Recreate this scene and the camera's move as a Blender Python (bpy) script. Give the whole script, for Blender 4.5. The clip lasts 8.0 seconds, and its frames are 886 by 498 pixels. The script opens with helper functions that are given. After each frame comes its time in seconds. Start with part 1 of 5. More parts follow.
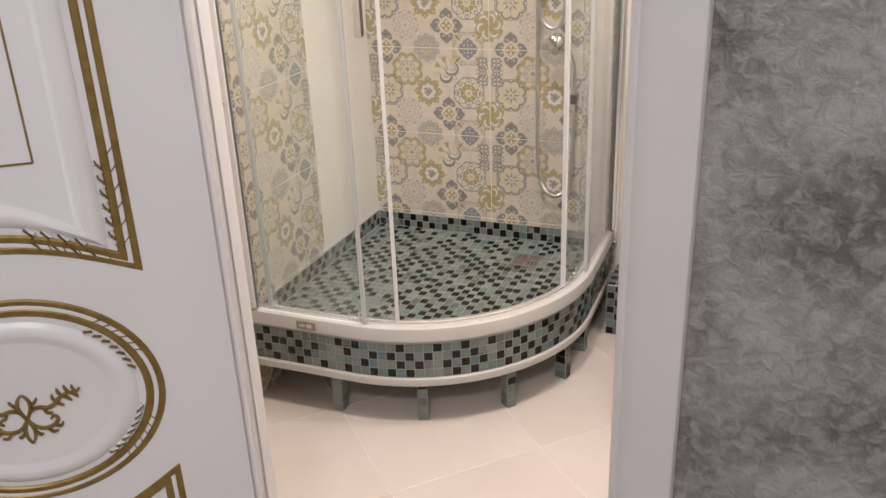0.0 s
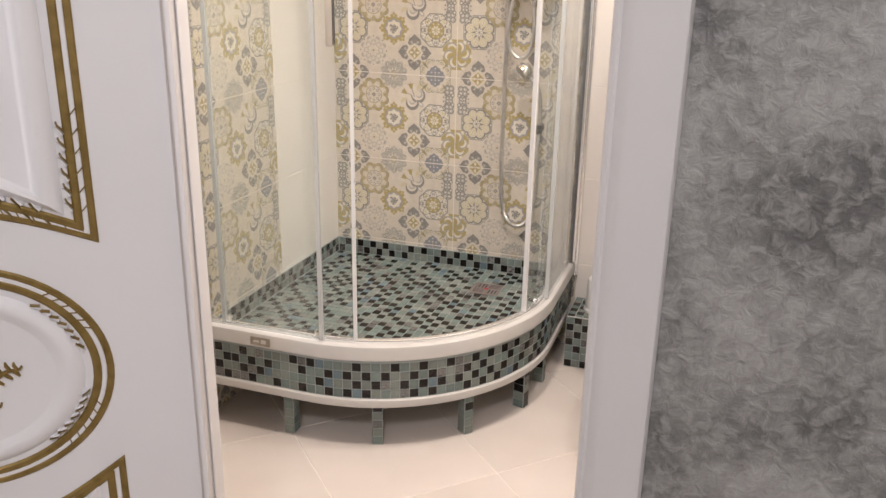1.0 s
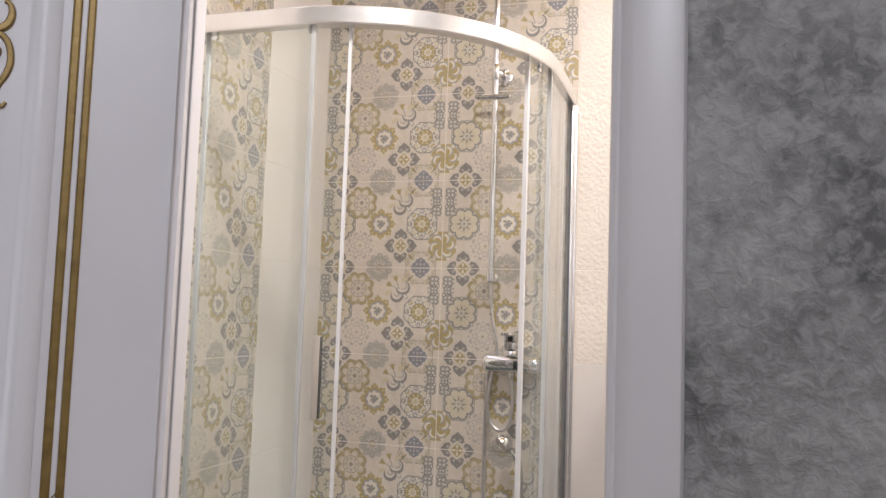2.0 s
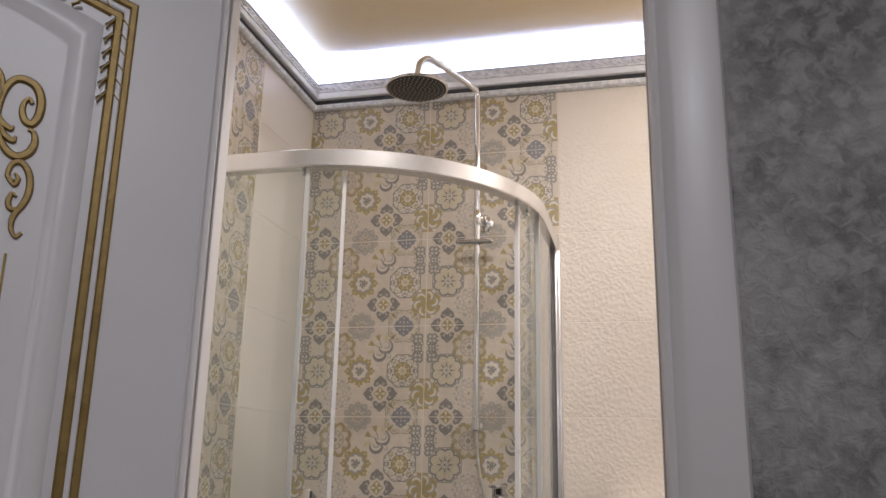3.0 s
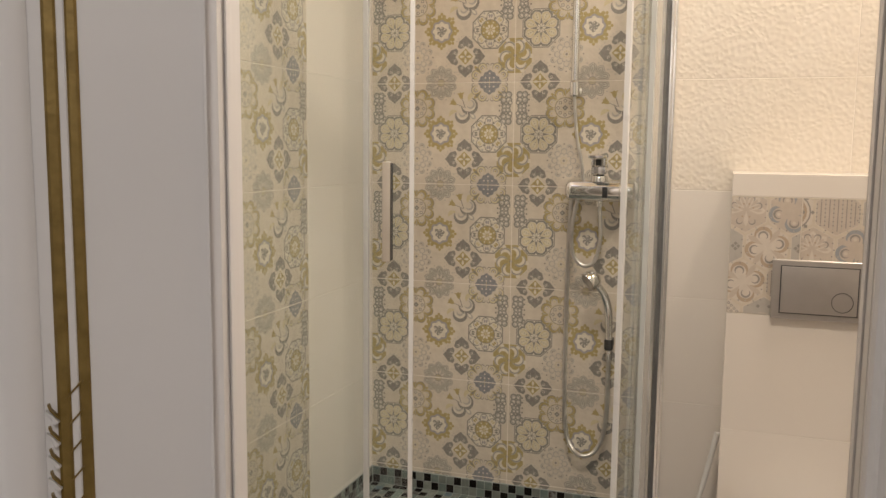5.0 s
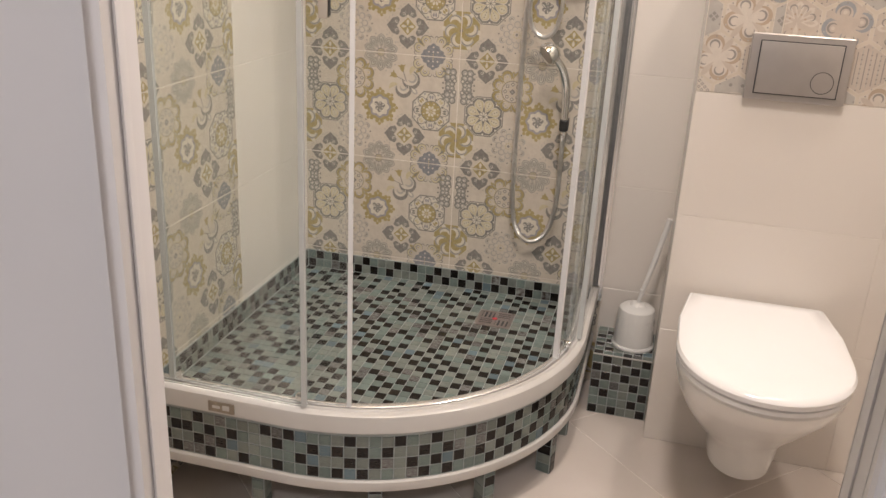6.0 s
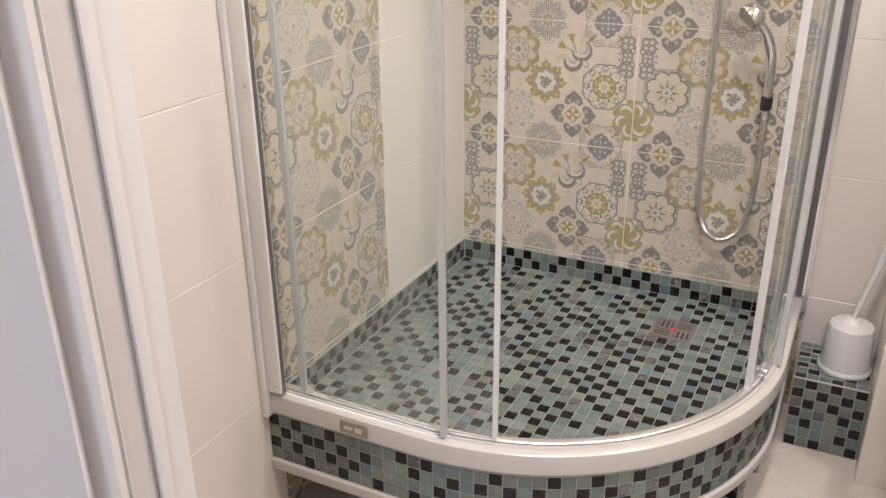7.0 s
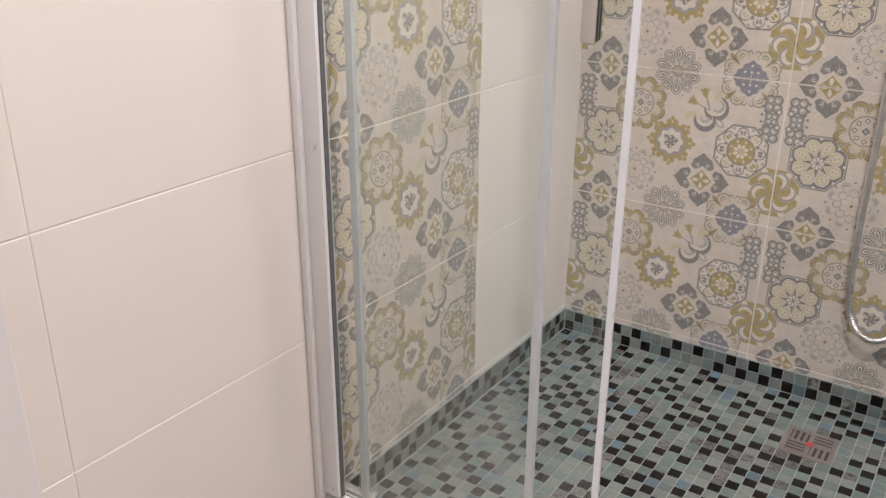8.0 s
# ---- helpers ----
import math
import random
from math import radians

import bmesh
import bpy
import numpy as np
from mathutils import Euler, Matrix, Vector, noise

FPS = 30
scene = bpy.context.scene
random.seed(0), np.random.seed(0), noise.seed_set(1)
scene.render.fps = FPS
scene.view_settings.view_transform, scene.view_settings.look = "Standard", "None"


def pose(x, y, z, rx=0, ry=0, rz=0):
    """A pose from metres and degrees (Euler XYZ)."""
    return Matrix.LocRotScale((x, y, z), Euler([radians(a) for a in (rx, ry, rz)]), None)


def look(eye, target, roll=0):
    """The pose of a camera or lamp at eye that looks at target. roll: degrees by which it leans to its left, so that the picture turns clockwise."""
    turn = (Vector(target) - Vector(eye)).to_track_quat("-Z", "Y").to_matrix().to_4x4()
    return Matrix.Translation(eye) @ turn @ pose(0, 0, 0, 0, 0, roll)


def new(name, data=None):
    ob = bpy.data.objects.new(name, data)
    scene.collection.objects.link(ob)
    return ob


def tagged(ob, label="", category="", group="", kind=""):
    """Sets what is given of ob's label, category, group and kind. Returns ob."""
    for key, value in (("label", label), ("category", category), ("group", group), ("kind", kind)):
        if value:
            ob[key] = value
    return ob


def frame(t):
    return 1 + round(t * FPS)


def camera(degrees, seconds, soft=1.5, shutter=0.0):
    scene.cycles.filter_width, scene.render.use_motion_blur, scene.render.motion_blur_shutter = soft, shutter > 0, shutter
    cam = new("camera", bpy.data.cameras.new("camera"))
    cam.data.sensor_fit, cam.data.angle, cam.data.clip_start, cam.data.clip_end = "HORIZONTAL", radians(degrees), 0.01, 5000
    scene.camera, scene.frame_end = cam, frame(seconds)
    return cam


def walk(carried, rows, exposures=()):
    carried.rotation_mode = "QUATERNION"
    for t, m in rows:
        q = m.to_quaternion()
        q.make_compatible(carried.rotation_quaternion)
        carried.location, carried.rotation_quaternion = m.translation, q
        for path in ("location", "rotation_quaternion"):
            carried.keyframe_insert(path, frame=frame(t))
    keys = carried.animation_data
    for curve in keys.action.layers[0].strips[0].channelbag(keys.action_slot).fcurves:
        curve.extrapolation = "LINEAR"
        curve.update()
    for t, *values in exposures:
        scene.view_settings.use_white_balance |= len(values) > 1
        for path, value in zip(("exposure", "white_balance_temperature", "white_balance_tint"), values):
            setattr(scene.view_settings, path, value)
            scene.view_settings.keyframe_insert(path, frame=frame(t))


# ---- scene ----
cam = camera(54.8, 8.0)

EXPOSURES = [(0, 0.38, 6500, 13), (1, 0.55, 6500, 13), (1.5, 0.15, 6100, 13), (2.2, -0.15, 6050, 13), (3.3, -0.92, 6280, 13), (4, -0.98, 6620, 11), (4.6, -0.35, 7200, 10), (5.2, -0.25, 7150, 10), (6.3, 0.3, 6450, 14), (7, 0.42, 6250, 14), (8, 0.25, 5950, 15)]
PATH = [
    (0, (1.366, -2.723, 1.403), (0.671, -1.018, 0.623), -2.3),
    (0.5, (1.378, -2.742, 1.349), (0.758, -1.008, 0.569), -0.1),
    (1, (1.343, -2.742, 1.294), (0.737, -0.953, 0.639), 1.1),
    (1.2, (1.341, -2.742, 1.238), (0.694, -0.905, 0.775), 0.2),
    (1.5, (1.333, -2.761, 1.249), (0.676, -0.875, 1.146), 0.7),
    (2, (1.309, -2.751, 1.328), (0.717, -0.848, 1.492), 1.9),
    (2.2, (1.307, -2.736, 1.301), (0.737, -0.837, 1.565), 2.1),
    (3.3, (1.138, -2.729, 1.334), (0.692, -0.851, 1.869), 0.9),
    (3.5, (1.132, -2.746, 1.377), (0.678, -0.863, 1.887), 0.7),
    (4, (1.084, -2.684, 1.351), (0.517, -0.804, 1.737), 0.2),
    (4.5, (1.064, -2.54, 1.337), (0.379, -0.662, 1.298), -0.1),
    (5, (1.078, -2.444, 1.308), (0.431, -0.566, 1.073), 0.6),
    (5.2, (1.093, -2.398, 1.308), (0.454, -0.534, 0.967), 1.2),
    (6.3, (0.944, -2.216, 1.21), (0.522, -0.42, 0.439), 3.2),
    (6.5, (0.921, -2.16, 1.199), (0.414, -0.391, 0.417), 1.8),
    (7, (0.942, -2.002, 1.219), (0.118, -0.364, 0.42), -0.6),
    (7.5, (0.921, -1.886, 1.213), (0.043, -0.258, 0.452), -0.5),
    (8, (0.824, -1.762, 1.224), (-0.213, -0.226, 0.472), 0.3),
]
walk(cam, [(t, look(eye, target, roll)) for t, eye, target, roll in PATH], EXPOSURES)

# ---- world, lamps and exposure ----
world = bpy.data.worlds.new("world")
scene.world = world
world.use_nodes = True
world.node_tree.nodes["Background"].inputs["Color"].default_value = (0.5, 0.5, 0.55, 1)
world.node_tree.nodes["Background"].inputs["Strength"].default_value = 0.02


def area_lamp(name, eye, target, size, watts, colour, shape="DISK"):
    data = bpy.data.lights.new(name, "AREA")
    data.shape, data.size, data.energy, data.color = shape, size, watts, colour
    ob = new(name, data)
    ob.matrix_world = look(eye, target)
    return ob


# unseen; placed after the shadow beside the cistern box
area_lamp("downlight_lamp", (1.64, -0.58, 2.755), (1.64, -0.579, 0), 0.22, 13, (1.0, 0.91, 0.83))
# added, unseen: brightens the side wall and the left jamb
area_lamp("downlight_lamp", (0.92, -1.36, 2.755), (0.92, -1.359, 0), 0.28, 26, (1.0, 0.91, 0.83))
# unseen; its place in the hall is assumed
area_lamp("hall_lamp", (1.45, -3.60, 2.755), (1.45, -3.599, 0), 0.45, 33, (0.98, 0.97, 1.0))



# ---- materials ----
def rgba(c):
    return (c[0], c[1], c[2], 1)


def surface(name, base, other=None, scale=8.0, rough=0.4, metal=0.0, bump=0.0, bump_scale=120.0, mottling=0.5, island=0.0, spread=0.0, stretch=(1, 1, 1), detail=5.0):
    """A surface with a coarse mottling between two colours, a fine relief and a small change from piece to piece."""
    m = bpy.data.materials.new(name)
    m.use_nodes = True
    nt = m.node_tree
    n, link = nt.nodes, nt.links
    b = n["Principled BSDF"]
    b.inputs["Roughness"].default_value, b.inputs["Metallic"].default_value = rough, metal
    co = n.new("ShaderNodeTexCoord")
    mp = n.new("ShaderNodeMapping")
    mp.inputs["Scale"].default_value = stretch
    link.new(co.outputs["Object"], mp.inputs["Vector"])
    other = other or tuple(min(1, v * 0.86) for v in base)
    tex = n.new("ShaderNodeTexNoise")
    tex.inputs["Scale"].default_value, tex.inputs["Detail"].default_value = scale, detail
    link.new(mp.outputs[0], tex.inputs["Vector"])
    ramp = n.new("ShaderNodeValToRGB")
    ramp.color_ramp.elements[0].position, ramp.color_ramp.elements[1].position = 0.5 - mottling / 2, 0.5 + mottling / 2
    ramp.color_ramp.elements[0].color, ramp.color_ramp.elements[1].color = rgba(other), rgba(base)
    link.new(tex.outputs["Fac"], ramp.inputs["Fac"])
    colour = ramp.outputs["Color"]
    if spread:
        if island:
            src = n.new("ShaderNodeNewGeometry").outputs["Random Per Island"]
        else:
            src = n.new("ShaderNodeObjectInfo").outputs["Random"]
        mr = n.new("ShaderNodeMapRange")
        mr.inputs["To Min"].default_value, mr.inputs["To Max"].default_value = 1 - spread, 1 + spread
        link.new(src, mr.inputs["Value"])
        hsv = n.new("ShaderNodeHueSaturation")
        link.new(mr.outputs[0], hsv.inputs["Value"])
        link.new(colour, hsv.inputs["Color"])
        colour = hsv.outputs["Color"]
    link.new(colour, b.inputs["Base Color"])
    if bump:
        t2 = n.new("ShaderNodeTexNoise")
        t2.inputs["Scale"].default_value, t2.inputs["Detail"].default_value = bump_scale, 4
        link.new(co.outputs["Object"], t2.inputs["Vector"])
        bp = n.new("ShaderNodeBump")
        bp.inputs["Strength"].default_value, bp.inputs["Distance"].default_value = bump, 0.002
        link.new(t2.outputs["Fac"], bp.inputs["Height"])
        link.new(bp.outputs[0], b.inputs["Normal"])
        mr2 = n.new("ShaderNodeMapRange")
        mr2.inputs["To Min"].default_value, mr2.inputs["To Max"].default_value = max(0.02, rough - 0.08), min(1, rough + 0.08)
        link.new(tex.outputs["Fac"], mr2.inputs["Value"])
        link.new(mr2.outputs[0], b.inputs["Roughness"])
    return m


CREAM = surface("cream_tile", (0.77, 0.722, 0.67), (0.745, 0.69, 0.635), 2.5, 0.27, mottling=0.9, spread=0.02)
GROUT = surface("grout", (0.80, 0.75, 0.69), (0.75, 0.70, 0.64), 30, 0.85, bump=0.3, bump_scale=300)
PRINT_BASE = surface("decor_tile", (0.645, 0.58, 0.49), (0.525, 0.465, 0.385), 42, 0.38, bump=0.8, bump_scale=70, spread=0.02, mottling=0.7, detail=8)
INK_GREY = surface("print_grey", (0.185, 0.172, 0.155), (0.285, 0.268, 0.243), 130, 0.4, bump=0.4, bump_scale=260, mottling=0.6)
INK_PALE = surface("print_pale_grey", (0.33, 0.315, 0.285), (0.46, 0.435, 0.395), 130, 0.4, bump=0.4, bump_scale=260, mottling=0.6)
INK_OLIVE = surface("print_olive", (0.33, 0.255, 0.095), (0.44, 0.36, 0.185), 130, 0.4, bump=0.4, bump_scale=260, mottling=0.6)
INK_BLUE = surface("print_blue_grey", (0.185, 0.188, 0.205), (0.29, 0.29, 0.30), 130, 0.4, bump=0.4, bump_scale=260, mottling=0.6)
INK_CREAM = surface("print_cream", (0.69, 0.645, 0.555), (0.575, 0.52, 0.425), 130, 0.4, bump=0.4, bump_scale=260, mottling=0.6)
INK_STRAW = surface("print_straw", (0.49, 0.42, 0.25), (0.6, 0.53, 0.37), 130, 0.4, bump=0.4, bump_scale=260, mottling=0.6)
INK_INDIGO = surface("print_violet_grey", (0.27, 0.255, 0.265), (0.37, 0.35, 0.355), 130, 0.4, bump=0.4, bump_scale=260, mottling=0.6)
INK_PALE_STRAW = surface("print_pale_straw", (0.56, 0.51, 0.385), (0.64, 0.585, 0.46), 130, 0.4, bump=0.4, bump_scale=260, mottling=0.6)
FLOOR_TILE = surface("floor_tile", (0.63, 0.57, 0.525), (0.57, 0.51, 0.46), 4, 0.22, bump=0.1, bump_scale=40, spread=0.03)
M_DARK = surface("mosaic_dark_glass", (0.006, 0.005, 0.0045), (0.016, 0.012, 0.010), 60, 0.2, spread=0.35, stretch=(1, 6, 6))
M_TEAL = surface("mosaic_teal_glass", (0.171, 0.211, 0.191), (0.118, 0.153, 0.141), 70, 0.27, spread=0.14, stretch=(1, 5, 5))
M_GREY = surface("mosaic_grey_glass", (0.213, 0.234, 0.208), (0.145, 0.163, 0.147), 70, 0.27, spread=0.14, stretch=(1, 5, 5))
M_BLUE = surface("mosaic_blue_glass", (0.086, 0.146, 0.181), (0.146, 0.181, 0.185), 90, 0.27, spread=0.15, stretch=(1, 6, 6))
M_STREAK = surface("mosaic_streaked_glass", (0.052, 0.039, 0.033), (0.206, 0.215, 0.206), 90, 0.27, mottling=0.25, spread=0.2, stretch=(1, 7, 7))
M_GROUT = surface("mosaic_grout", (0.33, 0.36, 0.345), (0.27, 0.295, 0.285), 25, 0.8, bump=0.3, bump_scale=300)
for m in (M_DARK, M_TEAL, M_GREY, M_BLUE, M_STREAK):
    m.node_tree.nodes["Principled BSDF"].inputs["Specular IOR Level"].default_value = 0.3
MOSAIC = (M_DARK, M_TEAL, M_GREY, M_BLUE, M_STREAK)
PROFILE = surface("white_profile", (0.82, 0.81, 0.80), (0.78, 0.77, 0.76), 9, 0.26, metal=0.05)
NAMEPLATE = surface("worn_brass_plate", (0.36, 0.31, 0.25), (0.26, 0.22, 0.18), 70, 0.35, metal=0.6)
RIM = surface("painted_profile", (0.56, 0.545, 0.52), (0.52, 0.505, 0.48), 9, 0.28, metal=0.05, bump=0.0, bump_scale=90)
STEEL = surface("satin_aluminium", (0.82, 0.815, 0.81), (0.76, 0.755, 0.75), 25, 0.22, metal=0.8, bump=0.0, bump_scale=200)
CHROME = surface("chrome", (0.86, 0.86, 0.86), (0.80, 0.80, 0.81), 30, 0.06, metal=1.0)
HOSE = surface("metal_hose", (0.72, 0.71, 0.69), (0.56, 0.55, 0.54), 40, 0.30, metal=0.95)
GRIP = surface("cream_grip", (0.50, 0.455, 0.395), (0.46, 0.415, 0.355), 20, 0.25)
DARKSEAL = surface("dark_grey_seal", (0.10, 0.10, 0.10), (0.15, 0.15, 0.15), 40, 0.4)
BLACK = surface("black_plastic", (0.015, 0.015, 0.016), (0.03, 0.03, 0.03), 60, 0.4, bump=0.1)
SEAL = surface("white_seal", (0.72, 0.72, 0.715), (0.67, 0.67, 0.67), 20, 0.3, bump=0.05)
DOOR_WHITE = surface("door_enamel", (0.74, 0.725, 0.73), (0.70, 0.686, 0.69), 3, 0.36, bump=0.10, bump_scale=35)
CASING = surface("casing_enamel", (0.64, 0.622, 0.615), (0.605, 0.588, 0.58), 4, 0.34, bump=0.06, bump_scale=45)
GOLD = surface("gold_patina", (0.30, 0.205, 0.065), (0.18, 0.115, 0.03), 45, 0.42, metal=0.45, bump=0.3, bump_scale=200)
CERAMIC = surface("sanitary_ceramic", (0.84, 0.83, 0.81), (0.81, 0.80, 0.78), 6, 0.1)
SEATPL = surface("seat_plastic", (0.86, 0.86, 0.87), (0.84, 0.84, 0.85), 6, 0.16)
WHITEPL = surface("white_plastic", (0.78, 0.77, 0.75), (0.74, 0.73, 0.71), 12, 0.3, bump=0.05)
PLATE = surface("matt_chrome_plate", (0.50, 0.47, 0.45), (0.46, 0.43, 0.41), 30, 0.36, metal=0.6, bump=0.05, bump_scale=300)
SILVER = surface("silvered_cornice", (0.86, 0.87, 0.89), (0.46, 0.47, 0.50), 60, 0.34, metal=0.1, bump=0.4, bump_scale=150)
# bluish pale colour carries some of the light strip's shine
CORNICE_PALE = surface("cornice_pale_band", (0.80, 0.81, 0.84), (0.68, 0.69, 0.72), 35, 0.3, metal=0.1, bump=0.1, bump_scale=90)
DARKLINE = surface("dark_groove", (0.03, 0.03, 0.035), (0.05, 0.05, 0.055), 30, 0.6)
CEILING = surface("stretch_ceiling", (0.82, 0.68, 0.44), (0.80, 0.65, 0.41), 2, 0.20, bump=0.02, bump_scale=12)
HALLPLAIN = surface("hall_paint", (0.62, 0.60, 0.58), (0.58, 0.56, 0.54), 3, 0.8, bump=0.1)
HALLFLOOR = surface("hall_floor", (0.42, 0.36, 0.30), (0.34, 0.29, 0.24), 5, 0.35, bump=0.1)


def relief_tile():
    """Cream wall tile with a pressed floral relief."""
    m = surface("relief_tile", (0.76, 0.70, 0.625), (0.72, 0.655, 0.57), 5, 0.4, spread=0.02)
    n, link = m.node_tree.nodes, m.node_tree.links
    b = n["Principled BSDF"]
    co = n.new("ShaderNodeTexCoord")
    warp = n.new("ShaderNodeTexNoise")
    warp.inputs["Scale"].default_value = 14
    mix = n.new("ShaderNodeVectorMath")
    mix.operation = "MULTIPLY_ADD"
    mix.inputs[1].default_value = (0.03, 0.03, 0.03)
    link.new(co.outputs["Object"], warp.inputs["Vector"])
    link.new(warp.outputs["Color"], mix.inputs[0])
    link.new(co.outputs["Object"], mix.inputs[2])
    v = n.new("ShaderNodeTexVoronoi")
    v.feature, v.inputs["Scale"].default_value = "SMOOTH_F1", 80
    v.inputs["Smoothness"].default_value = 0.6
    link.new(mix.outputs[0], v.inputs["Vector"])
    bp = n.new("ShaderNodeBump")
    bp.inputs["Strength"].default_value, bp.inputs["Distance"].default_value = 0.65, 0.003
    link.new(v.outputs["Distance"], bp.inputs["Height"])
    link.new(bp.outputs[0], b.inputs["Normal"])
    return m


def wallpaper():
    """Grey decorative plaster with dark clouds, pale scuffs and a few glints."""
    m = bpy.data.materials.new("grey_plaster")
    m.use_nodes = True
    n, link = m.node_tree.nodes, m.node_tree.links
    b = n["Principled BSDF"]
    co = n.new("ShaderNodeTexCoord")
    big = n.new("ShaderNodeTexNoise")
    big.inputs["Scale"].default_value, big.inputs["Detail"].default_value, big.inputs["Roughness"].default_value = 5, 12, 0.72
    fine = n.new("ShaderNodeTexNoise")
    fine.inputs["Scale"].default_value, fine.inputs["Detail"].default_value, fine.inputs["Roughness"].default_value, fine.inputs["Distortion"].default_value = 46, 7, 0.62, 0.5
    for t in (big, fine):
        link.new(co.outputs["Object"], t.inputs["Vector"])
    r1 = n.new("ShaderNodeValToRGB")
    r1.color_ramp.elements[0].position, r1.color_ramp.elements[1].position = 0.40, 0.62
    r1.color_ramp.elements[0].color, r1.color_ramp.elements[1].color = (0.118, 0.116, 0.111, 1), (0.335, 0.328, 0.313, 1)
    link.new(big.outputs["Fac"], r1.inputs["Fac"])
    r2 = n.new("ShaderNodeValToRGB")
    r2.color_ramp.elements[0].position, r2.color_ramp.elements[1].position = 0.46, 0.60
    r2.color_ramp.elements[0].color, r2.color_ramp.elements[1].color = (0, 0, 0, 1), (0.40, 0.40, 0.40, 1)
    link.new(fine.outputs["Fac"], r2.inputs["Fac"])
    mx = n.new("ShaderNodeMix")
    mx.data_type = "RGBA"
    link.new(r2.outputs["Color"], mx.inputs["Factor"])
    link.new(r1.outputs["Color"], mx.inputs["A"])
    mx.inputs["B"].default_value = (0.44, 0.432, 0.415, 1)
    link.new(mx.outputs["Result"], b.inputs["Base Color"])
    rr = n.new("ShaderNodeMapRange")
    rr.inputs["From Min"].default_value, rr.inputs["From Max"].default_value = 0.4, 0.7
    rr.inputs["To Min"].default_value, rr.inputs["To Max"].default_value = 0.58, 0.30
    link.new(fine.outputs["Fac"], rr.inputs["Value"])
    link.new(rr.outputs[0], b.inputs["Roughness"])
    bp = n.new("ShaderNodeBump")
    bp.inputs["Strength"].default_value, bp.inputs["Distance"].default_value = 1.0, 0.0065
    link.new(fine.outputs["Fac"], bp.inputs["Height"])
    link.new(bp.outputs[0], b.inputs["Normal"])
    return m


def glass():
    """Clear glass; the pale haze of reflections is put in as a thin diffuse layer."""
    m = bpy.data.materials.new("clear_glass")
    m.use_nodes = True
    n, link = m.node_tree.nodes, m.node_tree.links
    b = n["Principled BSDF"]
    b.inputs["Base Color"].default_value = (0.955, 0.985, 0.972, 1)
    b.inputs["Roughness"].default_value, b.inputs["IOR"].default_value = 0.0, 1.45
    b.inputs["Transmission Weight"].default_value = 1.0
    # diffuse layer that stands in for reflected haze
    haze = n.new("ShaderNodeBsdfDiffuse")
    haze.inputs["Color"].default_value = (0.80, 0.82, 0.80, 1)
    co = n.new("ShaderNodeTexCoord")
    streak = n.new("ShaderNodeTexNoise")
    streak.inputs["Scale"].default_value, streak.inputs["Detail"].default_value = 6, 4
    link.new(co.outputs["Object"], streak.inputs["Vector"])
    mr = n.new("ShaderNodeMapRange")
    mr.inputs["To Min"].default_value, mr.inputs["To Max"].default_value = 0.002, 0.028
    link.new(streak.outputs["Fac"], mr.inputs["Value"])
    mix = n.new("ShaderNodeMixShader")
    link.new(mr.outputs[0], mix.inputs["Fac"])
    link.new(b.outputs[0], mix.inputs[1])
    link.new(haze.outputs[0], mix.inputs[2])
    link.new(mix.outputs[0], n["Material Output"].inputs["Surface"])
    return m


def glow(name, colour, strength):
    m = bpy.data.materials.new(name)
    m.use_nodes = True
    b = m.node_tree.nodes["Principled BSDF"]
    b.inputs["Base Color"].default_value = rgba(colour)
    b.inputs["Emission Color"].default_value = rgba(colour)
    b.inputs["Emission Strength"].default_value = strength
    return m


RELIEF = relief_tile()
PLASTER = wallpaper()
GLASS = glass()
LED = glow("led_strip", (0.47, 0.59, 1.0), 150)
LAMPGLOW = glow("lamp_diffuser", (1.0, 0.86, 0.72), 8)


# ---- building helpers ----
def mesh_of(bm, name, *mats):
    me = bpy.data.meshes.new(name)
    bm.normal_update()
    bm.to_mesh(me)
    bm.free()
    for m in mats:
        me.materials.append(m)
    return me


def smooth(me, degrees=35):
    me.polygons.foreach_set("use_smooth", [True] * len(me.polygons))
    me.set_sharp_from_angle(angle=radians(degrees))
    return me


def thing(name, at, label, category, group="", kind=""):
    ob = new(name)
    ob.empty_display_size = 0.05
    ob.matrix_world = Matrix.Translation(at)
    return tagged(ob, label, category, group, kind)


def under(ob, parent):
    ob.parent = parent
    base = Matrix.Identity(4)
    chain, p = [], parent
    while p:
        chain.append(p)
        p = p.parent
    for p in reversed(chain):
        base = base @ p.matrix_parent_inverse @ p.matrix_basis
    ob.matrix_parent_inverse = base.inverted()
    return ob


def part(name, bm, mats, parent, label="", soft=True):
    mats = mats if isinstance(mats, (tuple, list)) else (mats,)
    me = mesh_of(bm, name, *mats)
    if soft:
        smooth(me)
    ob = under(new(name, me), parent)
    return tagged(ob, label)


def structure(name, bm, mat, label, category):
    me = smooth(mesh_of(bm, name, mat))
    return tagged(new(name, me), label, category, kind="structure")


def box(bm, x0, x1, y0, y1, z0, z1, bevel=0.0, segments=2):
    made = bmesh.ops.create_cube(bm, size=1)["verts"]
    for v in made:
        v.co = Vector((x0 + (v.co.x + 0.5) * (x1 - x0), y0 + (v.co.y + 0.5) * (y1 - y0), z0 + (v.co.z + 0.5) * (z1 - z0)))
    if bevel:
        edges = {e for v in made for e in v.link_edges}
        bmesh.ops.bevel(bm, geom=list(edges), offset=bevel, segments=segments, affect="EDGES", profile=0.6)
    return bm


def boxed(*a, **k):
    return box(bmesh.new(), *a, **k)


